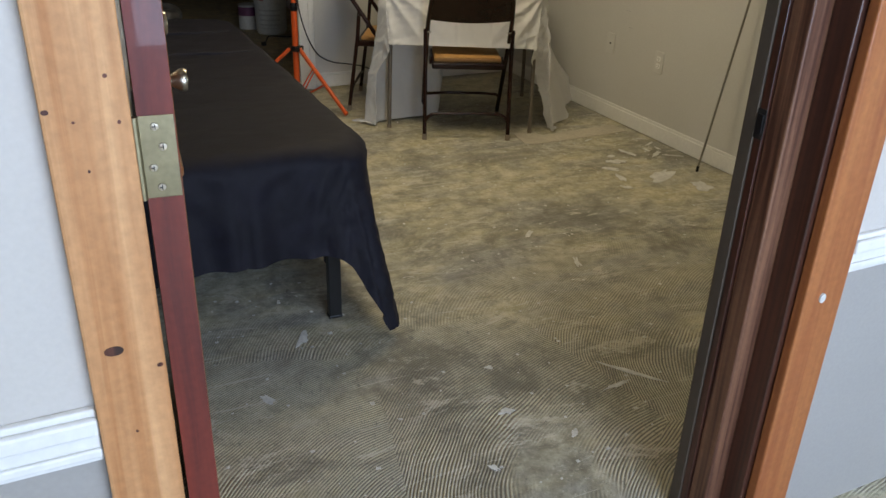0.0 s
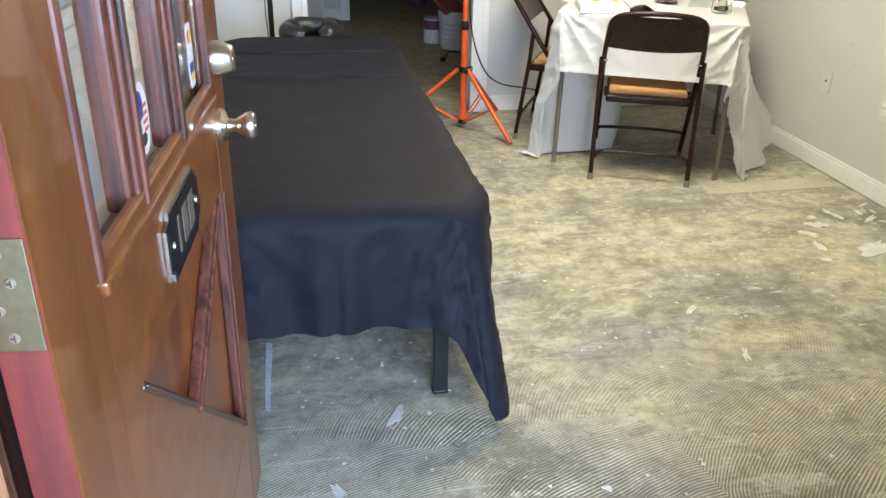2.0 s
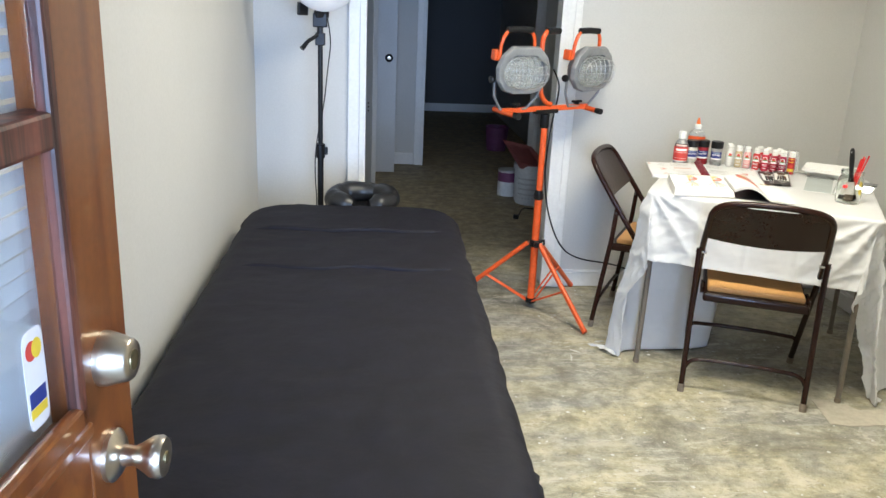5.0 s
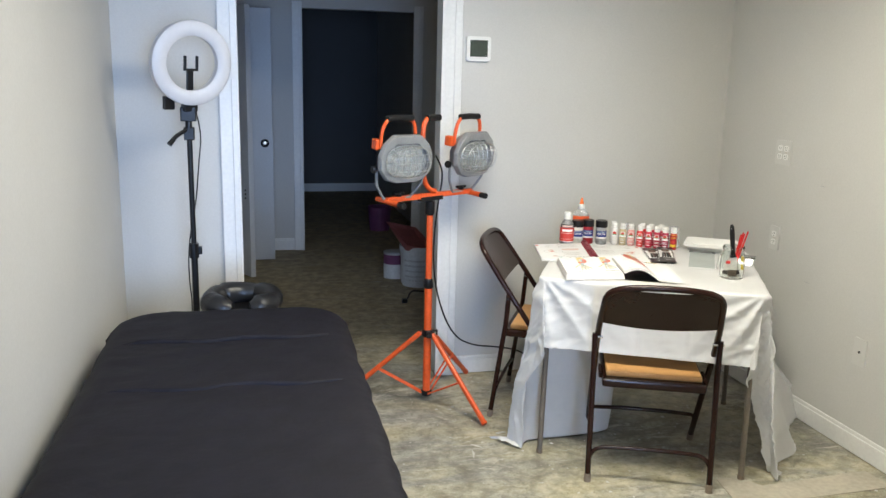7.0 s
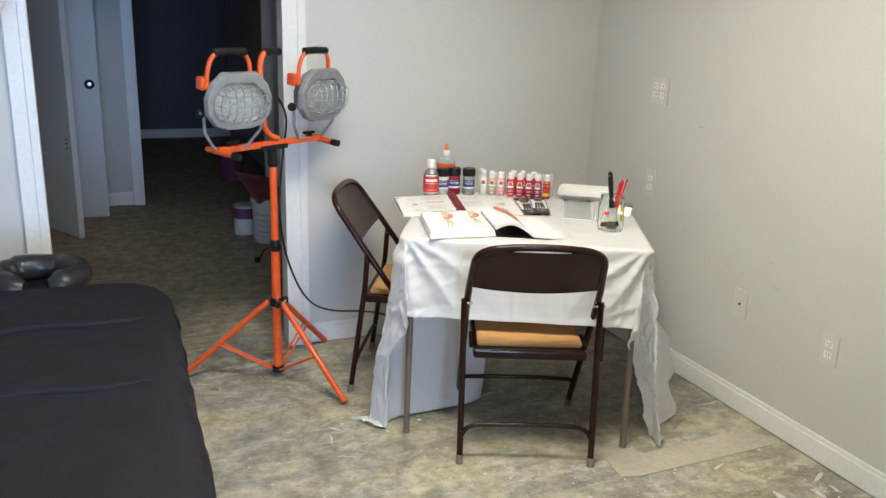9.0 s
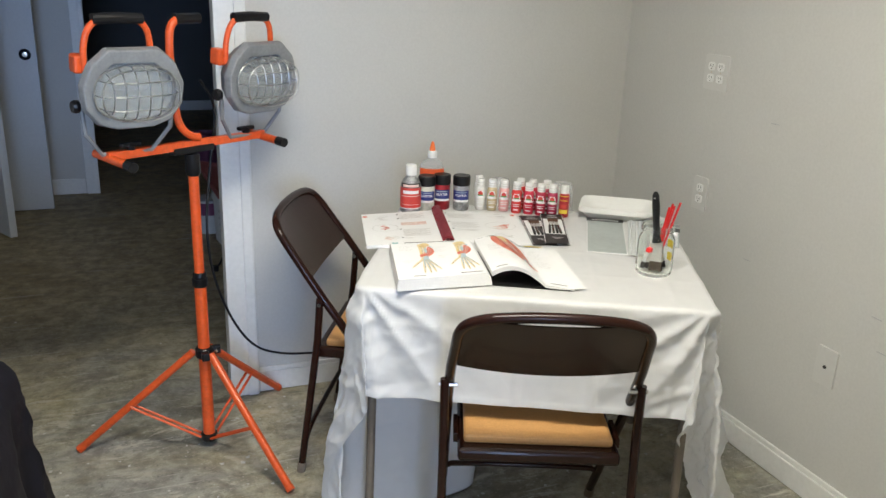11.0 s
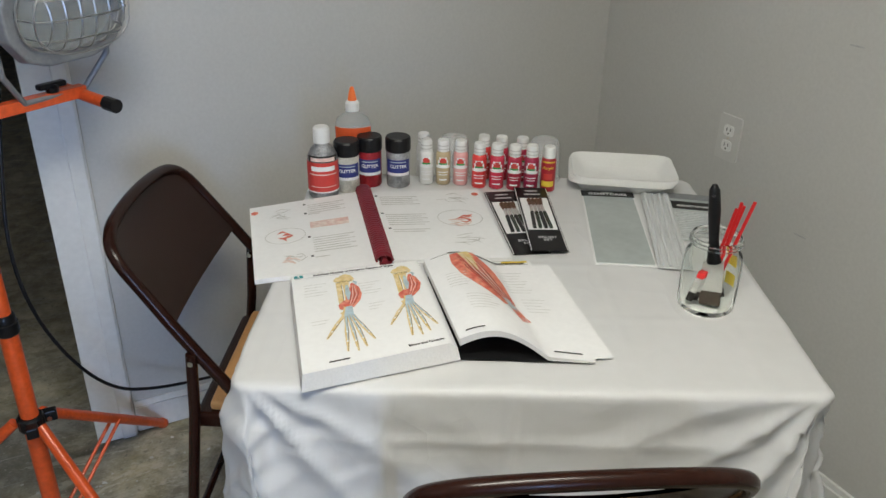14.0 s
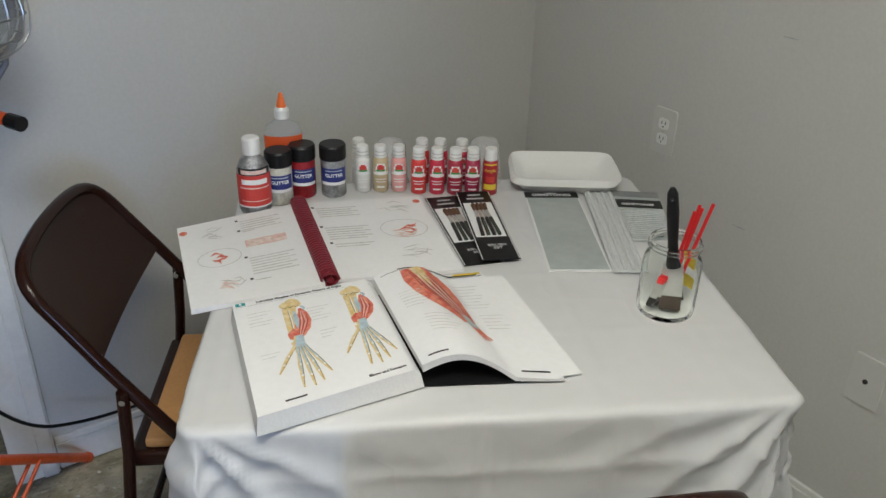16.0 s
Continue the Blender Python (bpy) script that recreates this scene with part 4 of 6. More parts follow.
pts = [(0.124 * math.sin(a), -0.1 * math.cos(a)) for a in (radians(d) for d in range(-164, 165, 8))]
ring_b = tube([(x, -y * 0.95, 0.655 - 0.1 * y) for x, y in pts], [0.026, 0.036] + [0.046 + 0.004 * math.sin(i * 0.55) - 0.006 * (i % 9 == 4) for i in range(len(pts) - 4)] + [0.036, 0.026], 18)
part("cushion", ring_b, M_VINYL, cradle, smooth=True)
part("platform", prism(oval(0, 0, 0.14, 0.12, 24), 0.612, 0.626), M_BLACK, cradle)
part("bracket", join(box(-0.09, -0.3, 0.58, -0.075, 0.05, 0.612, 0.002), box(0.075, -0.3, 0.58, 0.09, 0.05, 0.612, 0.002)), M_BLACK, cradle)

# ---- ring light on a stand ----
RL = pose(0.2, 4.86, 0.0)
rl = root("ring_light", RL, "white ring light on a black tripod stand", "ring light")
part("pole", join(tube([(0, 0, 0.12), (0, 0, 0.78)], 0.0145, 12), tube([(0, 0, 0.78), (0, 0, 1.3)], 0.0115, 12)), M_BLACK, rl, smooth=True)
for z in (0.8, 0.3):
    cl = part("clamp", join(tube([(0, 0, z - 0.035), (0, 0, z + 0.03)], 0.021, 12), box(0.01, -0.008, z - 0.02, 0.034, 0.008, z + 0.016, 0.003)), M_BLACK, rl)
for k in range(3):
    a = radians(90 + 120 * k)
    c, s = math.cos(a), math.sin(a)
    lg = part("tripod_leg", tube([(c * 0.018, s * 0.018, 0.5), (c * 0.26, s * 0.26, 0.014)], 0.008, 8), M_BLACK, rl)
    part("leg_strut", tube([(c * 0.014, s * 0.014, 0.2), (c * 0.135, s * 0.135, 0.265)], 0.006, 8), M_BLACK, rl)
    part("rubber_foot", tube([(c * 0.25, s * 0.25, 0.028), (c * 0.266, s * 0.266, 0.0)], 0.012, 8), M_BLACK, lg)
part("swivel", join(box(-0.022, -0.02, 1.28, 0.022, 0.02, 1.335, 0.004), tube([(0, -0.012, 1.33), (0, -0.014, 1.4)], 0.014, 10), box(-0.032, -0.03, 1.36, 0.032, 0.01, 1.42, 0.004)), M_BLACK, rl)
part("tilt_handle", tube([(-0.01, -0.02, 1.325), (-0.05, -0.05, 1.3), (-0.078, -0.066, 1.265)], [0.008, 0.009, 0.012], 8), M_BLACK, rl)
HM = pose(0.022, -0.045, 1.6, 96, 0, 28)
R0, R1 = 0.112, 0.172
bm = lathe([(R0, -0.01), (R0, 0.014), (R0 + 0.012, 0.024), (R1 - 0.012, 0.024), (R1, 0.014), (R1, -0.01), (R0, -0.01)], 56, False)
diff = part("diffuser", bm, M_RINGLIGHT, rl, "round white diffuser ring", True, HM)
part("back_shell", lathe([(R0 + 0.002, -0.022), (R0 + 0.002, -0.0101), (R1 - 0.002, -0.0101), (R1 - 0.002, -0.022), (R0 + 0.002, -0.022)], 48, False), M_WHITEPL, diff, m=HM)
part("mount", join(box(-0.03, -0.2, -0.03, 0.03, -R1 + 0.012, 0.004, 0.003), box(-0.014, -R0 + 0.004 - 0.02, -0.018, 0.014, -0.03, -0.006, 0.003)), M_BLACK, diff, m=HM)
part("phone_clip", join(box(-0.03, -0.032, -0.012, 0.03, -0.022, 0.006, 0.002), box(-0.03, -0.03, -0.01, -0.022, 0.03, 0.006, 0.002), box(0.022, -0.03, -0.01, 0.03, 0.03, 0.006, 0.002)), M_BLACK, diff, m=HM)
part("switch_box", box(-0.105, -0.195, -0.045, -0.06, -0.14, -0.022, 0.003), M_BLACK, diff, m=HM)
tagged(part("lamp_cord", tube([(0.23, 4.83, 1.42), (0.25, 4.85, 1.3), (0.235, 4.88, 1.2), (0.215, 4.875, 1.0), (0.18, 4.9, 0.85), (0.17, 4.88, 0.7), (0.185, 4.89, 0.5), (0.14, 4.92, 0.2), (0.1, 5.0, 0.01)], 0.0028, 6, False, 2), M_BLACK, None, smooth=True), "thin black cord of the ring light", "cable")

# ---- work light on an orange tripod ----
PX, PY = 1.267, 4.9
wl = root("work_light_stand", pose(PX, PY, 0), "orange telescopic tripod stand with a crossbar", "light stand")
part("pole", tube([(0, 0, 0.04), (0, 0, 0.6)], 0.019, 16), M_ORANGE, wl, smooth=True)
part("inner_pole", tube([(0, 0, 0.6), (0, 0, 0.96)], 0.0155, 16), M_ORANGE, wl, smooth=True)
col_ = part("collar", lathe([(0.021, 0.575), (0.024, 0.58), (0.024, 0.602), (0.021, 0.604), (0.021, 0.618), (0.018, 0.622)], 18), M_BLACK, wl, "black locking collar", True)
part("top_socket", lathe([(0.0185, 0.93), (0.022, 0.94), (0.022, 0.995), (0.012, 1.0), (0.012, 1.012)], 18), M_BLACK, wl, "", True)
hubp = part("leg_hub", join(lathe([(0.026, 0.333), (0.028, 0.338), (0.028, 0.362), (0.024, 0.367)], 18), box(-0.012, -0.05, 0.336, 0.012, -0.02, 0.362, 0.003), box(0.02, 0.0, 0.336, 0.052, 0.02, 0.362, 0.003)), M_BLACK, wl, "black leg clamp with chrome bolts")
part("bolt", tube([(0.036, -0.008, 0.349), (0.036, 0.032, 0.349)], 0.006, 8), M_CHROME, hubp)
part("foot_ring", lathe([(0.024, 0.03), (0.027, 0.035), (0.027, 0.052), (0.02, 0.055)], 18), M_BLACK, wl)
for fx, fy in ((1.467, 4.557), (0.867, 4.998), (1.556, 5.22)):
    d = Vector((fx - PX, fy - PY, 0))
    u = d.normalized()
    top = u * 0.034 + Vector((0, 0, 0.35))
    foot = d + Vector((0, 0, 0.012))
    lg = part("tripod_leg", tube([top, foot], 0.0125, 12), M_ORANGE, wl, smooth=True)
    part("foot_cap", tube([foot - (foot - top).normalized() * 0.012, foot + (foot - top).normalized() * 0.004], 0.0142, 10), M_ORANGE, lg)
    mid = top.lerp(foot, 0.55)
    side = Vector((-u.y, u.x, 0)) * 0.012
    for s in (-1, 1):
        part("strut", tube([u * 0.024 + side * s + Vector((0, 0, 0.044)), mid + side * s * 0.9], 0.0045, 6), M_ORANGE, wl)
BAR = pose(0, 0, 0, 0, 0, 30.5)
part("crossbar", box(-0.27, -0.012, 1.012, 0.27, 0.012, 1.036, 0.002), M_ORANGE, wl, m=BAR)
part("saddle", box(-0.07, -0.017, 1.0, 0.07, 0.017, 1.02, 0.003), M_BLACK, wl, m=BAR)
for sx in (-1, 1):
    eb = part("end_bar", tube([(sx * 0.262, 0.07, 1.022), (sx * 0.262, -0.085, 1.012)], 0.0125, 12), M_ORANGE, wl, m=BAR, smooth=True)
    part("end_cap", tube([(sx * 0.262, -0.08, 1.0125), (sx * 0.262, -0.112, 1.0105)], 0.0145, 12), M_BLACK, eb, "black rubber cap", m=BAR)
    part("wing_knob", join(lathe([(0.012, 1.036), (0.014, 1.046), (0.01, 1.052)], 10)), M_BLACK, wl, m=BAR @ pose(sx * 0.2, -0.004, 0))
    part("wing_knob_grip", box(sx * 0.2 - 0.03, -0.012, 1.044, sx * 0.2 + 0.03, 0.006, 1.056, 0.004), M_BLACK, wl, m=BAR)
ch = part("carry_hook", tube([(0.02, -0.012, 1.045), (-0.01, -0.012, 1.05), (-0.045, -0.008, 1.085), (-0.05, 0.0, 1.16), (-0.055, 0.0, 1.33), (-0.04, 0.0, 1.375), (0.0, 0.0, 1.385), (0.03, 0.0, 1.384)], 0.0115, 12, False, 2), M_ORANGE, wl, "bent orange carrying hook", True, BAR)
part("hook_grip", tube([(-0.03, 0, 1.382), (0.05, 0.0, 1.383)], 0.0155, 12), M_BLACK, ch, m=BAR)


def work_lamp(x, y, turn, tilt):
    """Floodlight with an octagonal grey face, wire guard, handle and bracket; its front is local -y."""
    m = pose(x, y, 1.21, tilt, 0, turn)
    o = root("work_lamp", m, "grey halogen work lamp with wire guard and orange handle", "work lamp", "lamps on the stand")
    face = [(-0.072, 0.11), (0.072, 0.11), (0.118, 0.07), (0.142, 0.015), (0.136, -0.045), (0.1, -0.09), (0.05, -0.106), (-0.05, -0.106), (-0.1, -0.09), (-0.136, -0.045), (-0.142, 0.015), (-0.118, 0.07)]
    hole = [(0.76 * px, 0.68 * pz - 0.006) for px, pz in face]
    bm = bmesh.new()
    n = len(face)
    def ringv(pts, yy, s=1.0):
        return [bm.verts.new((px * s, yy, pz * s)) for px, pz in pts]
    back, rim, lip, inn, deep = ringv(face, 0.06, 0.72), ringv(face, 0.0), ringv(face, -0.022, 0.95), ringv(hole, -0.018), ringv(hole, 0.02)
    for a, b in ((back, rim), (rim, lip), (lip, inn), (inn, deep)):
        for k in range(n):
            bm.faces.new((a[k], a[(k + 1) % n], b[(k + 1) % n], b[k]))
    bm.faces.new(back)
    bmesh.ops.bevel(bm, geom=[e for e in bm.edges if e.is_manifold], offset=0.004, segments=2, affect="EDGES", profile=0.5)
    hs = part("housing", bm, M_GREYMETAL, o, smooth=False)
    part("reflector", prism([(px * 1.01, pz * 1.01) for px, pz in hole], 0, 0.003), M_REFLECT, o, m=pose(0, 0.02, 0, 90))
    part("bulb", tube([(-0.05, 0.008, 0.0), (0.05, 0.008, 0.0)], 0.006, 8), M_LAMPGLASS, o)
    gl = part("front_glass", prism(hole, -0.002, 0.002), M_LAMPGLASS, o, m=pose(0, -0.008, 0, 90))
    gl.visible_shadow = False
    # guard: a wire basket that stands out in front of the glass
    hoop = [(0.112 * math.copysign(abs(math.cos(a)) ** 0.8, math.cos(a)), 0.072 * math.copysign(abs(math.sin(a)) ** 0.8, math.sin(a)) - 0.006) for a in (i * math.tau / 28 for i in range(28))]
    for k, yy in ((1.0, -0.026), (0.93, -0.062)):
        part("guard_wire", tube([(px * k, yy, pz * k) for px, pz in hoop], 0.0019, 6, True), M_WIRE, o)
    for h in (0.032, -0.004, -0.04):
        w = 0.104 * (1 - abs(h + 0.004) * 3.4)
        part("guard_wire", tube([(-w - 0.006, -0.024, h), (-w, -0.062, h), (-w * 0.5, -0.078, h), (w * 0.5, -0.078, h), (w, -0.062, h), (w + 0.006, -0.024, h)], 0.0017, 6, False, 2), M_WIRE, o)
    for k in range(6):
        px = -0.08 + 0.032 * k
        hh = 0.068 * (1 - (px / 0.12) ** 2) ** 0.5
        part("guard_wire", tube([(px, -0.022, hh), (px, -0.062, hh * 0.9 - 0.003), (px * 0.97, -0.08, -0.004), (px, -0.062, -hh * 0.9 - 0.006), (px, -0.022, -hh - 0.01)], 0.0017, 6, False, 2), M_WIRE, o)
    # handle
    hd = part("handle", tube([(-0.11, 0.03, 0.045), (-0.112, 0.03, 0.1), (-0.1, 0.03, 0.15), (-0.07, 0.03, 0.176), (0.03, 0.03, 0.176), (0.06, 0.03, 0.15), (0.066, 0.03, 0.1)], 0.0085, 10, False, 2), M_ORANGE, o, "bent orange handle", True)
    part("grip", tube([(-0.085, 0.03, 0.175), (-0.02, 0.03, 0.178), (0.045, 0.03, 0.175)], 0.0145, 12), M_BLACK, hd, "black foam grip")
    part("switch_box", box(-0.134, 0.03, 0.038, -0.1, 0.072, 0.085, 0.006), M_ORANGE, o)
    # bracket
    part("bracket", tube([(-0.125, 0.03, -0.04), (-0.118, 0.03, -0.12), (-0.07, 0.045, -0.186), (0.07, 0.045, -0.186), (0.118, 0.03, -0.12), (0.125, 0.03, -0.04)], 0.0065, 8), M_GREYMETAL, o)
    for sx in (-1, 1):
        part("tilt_knob", lathe([(0.016, 0), (0.018, 0.01), (0.014, 0.018), (0.002, 0.019)], 12), M_BLACK, o, m=pose(sx * 0.13, 0.03, -0.045, 0, 90 * sx, 0))
    return o


work_lamp(1.112, 4.735, 22, 6)
work_lamp(1.482, 4.945, 34, 6)
tagged(part("power_cable", tube([(1.31, 4.99, 1.2), (1.36, 5.02, 1.12), (1.33, 5.02, 0.95), (1.295, 4.95, 0.72), (1.33, 4.98, 0.5), (1.43, 5.05, 0.28), (1.56, 5.13, 0.19), (1.72, 5.17, 0.16), (1.86, 5.2, 0.12), (2.0, 5.2, 0.01)], 0.0042, 8, False, 3), M_BLACK, None, smooth=True), "black power cable hanging from the work lamps", "cable")


# ---- folding chairs ----
def folding_chair(m, label):
    o = root("folding_chair", m, label, "chair", "folding chairs at the table")
    top, foot = Vector((0, -0.335, 0.838)), Vector((0, 0.241, 0.022))
    def on(z, x):
        k = (z - foot.z) / (top.z - foot.z)
        return (x, foot.y + (top.y - foot.y) * k, z)
    w0, w1 = 0.228, 0.218
    pts = [on(0.022, -w0), on(0.3, -w0), on(0.62, -w0), on(0.72, -w1), on(0.793, -w1 + 0.006), on(0.823, -w1 + 0.05), on(0.833, -0.09), on(0.836, 0.0), on(0.833, 0.09), on(0.823, w1 - 0.05), on(0.793, w1 - 0.006), on(0.72, w1), on(0.62, w0), on(0.3, w0), on(0.022, w0)]
    part("back_frame", tube(pts, 0.0125, 12, False, 2), M_CHAIR, o, "", True)
    bm = bmesh.new()
    rows = []
    for j in range(9):
        z = 0.655 + (0.82 - 0.655) * j / 8
        row = []
        for i in range(17):
            t = -1 + i / 8
            hw = (w1 - 0.004) * (1 - 0.16 * max(0, (j - 5) / 3) ** 2)
            x, y, zz = on(z - 0.012 * (1 - t * t) * (j == 0), t * hw)
            row.append((bm.verts.new((x, y - 0.022 * (1 - t * t) - 0.003, zz)), bm.verts.new((x, y - 0.022 * (1 - t * t) + 0.004, zz))))
        rows.append(row)
    for a, b in zip(rows, rows[1:]):
        for i in range(16):
            bm.faces.new((a[i][0], a[i + 1][0], b[i + 1][0], b[i][0]))
            bm.faces.new((a[i][1], b[i][1], b[i + 1][1], a[i + 1][1]))
    for i in range(16):
        bm.faces.new((rows[0][i][0], rows[0][i][1], rows[0][i + 1][1], rows[0][i + 1][0]))
    part("backrest", bm, M_CHAIR, o, "", True)
    st_ = [(-0.2, -0.2), (0.2, -0.2), (0.2, 0.17), (0.17, 0.215), (-0.17, 0.215), (-0.2, 0.17)]
    bm = prism(st_, 0.388, 0.424)
    bmesh.ops.bevel(bm, geom=bm.edges[:], offset=0.01, segments=3, affect="EDGES", profile=0.5)
    part("seat_pan", bm, M_CHAIR, o)
    bm = prism([(-0.186, -0.17), (0.186, -0.17), (0.186, 0.15), (0.16, 0.185), (-0.16, 0.185), (-0.186, 0.15)], 0.422, 0.446)
    bmesh.ops.bevel(bm, geom=bm.edges[:], offset=0.011, segments=3, affect="EDGES", profile=0.6)
    part("seat_pad", bm, M_TAN, o, "tan vinyl seat pad")
    for sx in (-1, 1):
        lg = part("rear_leg", tube([(sx * 0.238, -0.172, 0.6), (sx * 0.236, -0.182, 0.46), (sx * 0.235, -0.238, 0.03)], 0.0115, 12), M_CHAIR, o, "", True)
        part("foot_tip", tube([(sx * 0.235, -0.2375, 0.034), (sx * 0.235, -0.2415, 0.0)], 0.0138, 10), M_CAPS, lg, "tan rubber tip")
        part("pivot", tube([(sx * 0.208, -0.172, 0.585), (sx * 0.252, -0.172, 0.585)], 0.006, 8), M_CHROME, lg)
        part("front_foot_tip", tube([on(0.036, sx * w0), (sx * w0, 0.2455, 0.0)], 0.0148, 10), M_CAPS, o, "tan rubber tip")
        part("seat_hinge", box(sx * 0.205 - 0.006, -0.13, 0.4, sx * 0.205 + 0.006, -0.03, 0.425, 0.002), M_CHAIR, o)
    part("rear_crossbar", tube([(-0.235, -0.228, 0.095), (-0.215, -0.222, 0.135), (-0.16, -0.22, 0.148), (0.16, -0.22, 0.148), (0.215, -0.222, 0.135), (0.235, -0.228, 0.095)], 0.0085, 8, False, 2), M_CHAIR, o, "", True)
    part("front_crossbar", tube([on(0.14, -w0), (-0.2, on(0.165, 0)[1], 0.168), (0.2, on(0.165, 0)[1], 0.168), on(0.14, w0)], 0.0085, 8, False, 1), M_CHAIR, o, "", True)
    return o


folding_chair(pose(2.034, 4.110, 0, 0, 0, -22.4), "dark brown metal folding chair with tan seat pad before the table")
folding_chair(pose(1.848, 4.752, 0, 0, 0, -118.8), "dark brown metal folding chair pushed in at the table's side")

# ---- card table with white sheet ----
TC = pose(2.172, 4.42, 0, 0, 0, -27.4)
TA, TB, TZ = 0.44, 0.42, 0.778
tb = root("card_table", TC, "square folding card table with thin metal legs", "table")
part("tabletop", box(-TA + 0.004, -TB + 0.004, TZ - 0.04, TA - 0.004, TB - 0.004, TZ - 0.007, 0.008), M_TABLETOP, tb)
for sx in (-1, 1):
    for sy in (-1, 1):
        lg = part("leg", tube([(sx * (TA - 0.04), sy * (TB - 0.03), TZ - 0.03), (sx * (TA - 0.03), sy * (TB - 0.02), 0.012)], 0.0115, 10), M_TABLELEG, tb, "", True)
        part("leg_tip", tube([(sx * (TA - 0.03), sy * (TB - 0.02), 0.018), (sx * (TA - 0.03), sy * (TB - 0.02), 0.0)], 0.0135, 10), M_CAPS, lg)
cloth = tagged(part("table_sheet", drape(TA, TB, 0.82, 0.78, 0.29, 0.3, TZ, 0.0075, 0.0015, 0.06, 9.0, 27.0, 0.009, 0.02, 0.3, 0.0115, pleat=0.004, tuck=0.36, flare=0.05, cbulge=1.7, lout=0.18, rout=0.38), M_CLOTH, None, smooth="soft"), "thin white plastic sheet hanging to the floor round the table", "tablecloth")
cloth.matrix_world = TC

# ---- things on the table ----
TOP = TZ + 0.002


def ribbon(line, widths, place, n=2, gap=0.0007):
    """A flat strip on a page: points (s, t), half widths across, laid on by place(s, t)."""
    bm = bmesh.new()
    pts = []
    for (p, q), (wa, wb) in zip(zip(line, line[1:]), zip(widths, widths[1:])):
        for i in range(n):
            k = i / n
            pts.append((p[0] + (q[0] - p[0]) * k, p[1] + (q[1] - p[1]) * k, wa + (wb - wa) * k))
    pts.append((*line[-1], widths[-1]))
    row = []
    across = 1 if max(widths) < 0.012 else 6
    for i, (s, t, w) in enumerate(pts):
        a, b = pts[max(i - 1, 0)], pts[min(i + 1, len(pts) - 1)]
        dx, dy = b[0] - a[0], b[1] - a[1]
        L = math.hypot(dx, dy) or 1
        nx, ny = -dy / L * w, dx / L * w
        up = Vector((0, 0, gap))
        row.append([bm.verts.new(place(s + nx * q, t + ny * q) + up) for q in (1 - 2 * g / across for g in range(across + 1))])
    for a, b in zip(row, row[1:]):
        for g in range(across):
            bm.faces.new((a[g], a[g + 1], b[g + 1], b[g]))
    return bm


def bilinear(c, height):
    """A page: corners bottom left, bottom right, top right, top left, and a height over (s, t)."""
    def place(s, t):
        x = (c[0][0] * (1 - s) + c[1][0] * s) * (1 - t) + (c[3][0] * (1 - s) + c[2][0] * s) * t
        y = (c[0][1] * (1 - s) + c[1][1] * s) * (1 - t) + (c[3][1] * (1 - s) + c[2][1] * s) * t
        return Vector((x, y, height(s, t)))
    return place


def page_block(place, under, ns=18, nt=10):
    """The solid between a page surface and what is under it."""
    bm = bmesh.new()
    hi = [[bm.verts.new(place(i / ns, j / nt)) for j in range(nt + 1)] for i in range(ns + 1)]
    lo = [[bm.verts.new(under(i / ns, j / nt)) for j in range(nt + 1)] for i in range(ns + 1)]
    for i in range(ns):
        for j in range(nt):
            bm.faces.new((hi[i][j], hi[i + 1][j], hi[i + 1][j + 1], hi[i][j + 1]))
            bm.faces.new((lo[i][j], lo[i][j + 1], lo[i + 1][j + 1], lo[i + 1][j]))
        bm.faces.new((lo[i][0], lo[i + 1][0], hi[i + 1][0], hi[i][0]))
        bm.faces.new((lo[i + 1][nt], lo[i][nt], hi[i][nt], hi[i + 1][nt]))
    for j in range(nt):
        bm.faces.new((lo[0][j + 1], lo[0][j], hi[0][j], hi[0][j + 1]))
        bm.faces.new((lo[ns][j], lo[ns][j + 1], hi[ns][j + 1], hi[ns][j]))
    return bm


# thick open book; its origin is the foot of the spine
book = root("open_textbook", pose(1.913, 4.159, TOP, 0, 0, -11), "thick open textbook with red and yellow coloured plates", "book")
LEFT = bilinear([(-0.239, -0.022), (0, 0), (0.015, 0.272), (-0.222, 0.272)], lambda s, t: 0.03 + 0.004 * s - 0.012 * max(0, (s - 0.93) / 0.07) ** 2)
LEFT_U = bilinear([(-0.243, -0.026), (0.004, -0.004), (0.015, 0.272), (-0.226, 0.272)], lambda s, t: 0.002)


def arch(s, t):
    return 0.02 + 0.036 * math.sin(min(1.0, s * 1.35 + 0.12) * math.pi) * (1 - 0.25 * t) - 0.019 * s + 0.004


RIGHT = bilinear([(0.002, 0), (0.202, -0.066), (0.223, 0.272), (0.017, 0.272)], lambda s, t: max(arch(s, t), 0.006 + 0.002 * (1 - s)))
RIGHT_U = bilinear([(0.004, 0.001), (0.201, -0.065), (0.222, 0.271), (0.017, 0.271)], lambda s, t: max(arch(s, t) - 0.013 + 0.009 * s, 0.0025))
part("left_page_block", page_block(LEFT, LEFT_U), M_PAGES, book)
part("left_page", page_block(lambda s, t: LEFT(s, t) + Vector((0, 0, 0.0008)), lambda s, t: LEFT(s, t) + Vector((0, 0, 0.0002))), M_PAPER, book, smooth=True)
part("right_page_block", page_block(RIGHT, RIGHT_U, 26), M_PAGES, book)
part("right_page", page_block(lambda s, t: RIGHT(s, t) + Vector((0, 0, 0.0008)), lambda s, t: RIGHT(s, t) + Vector((0, 0, 0.0002)), 26), M_PAPER, book, smooth=True)
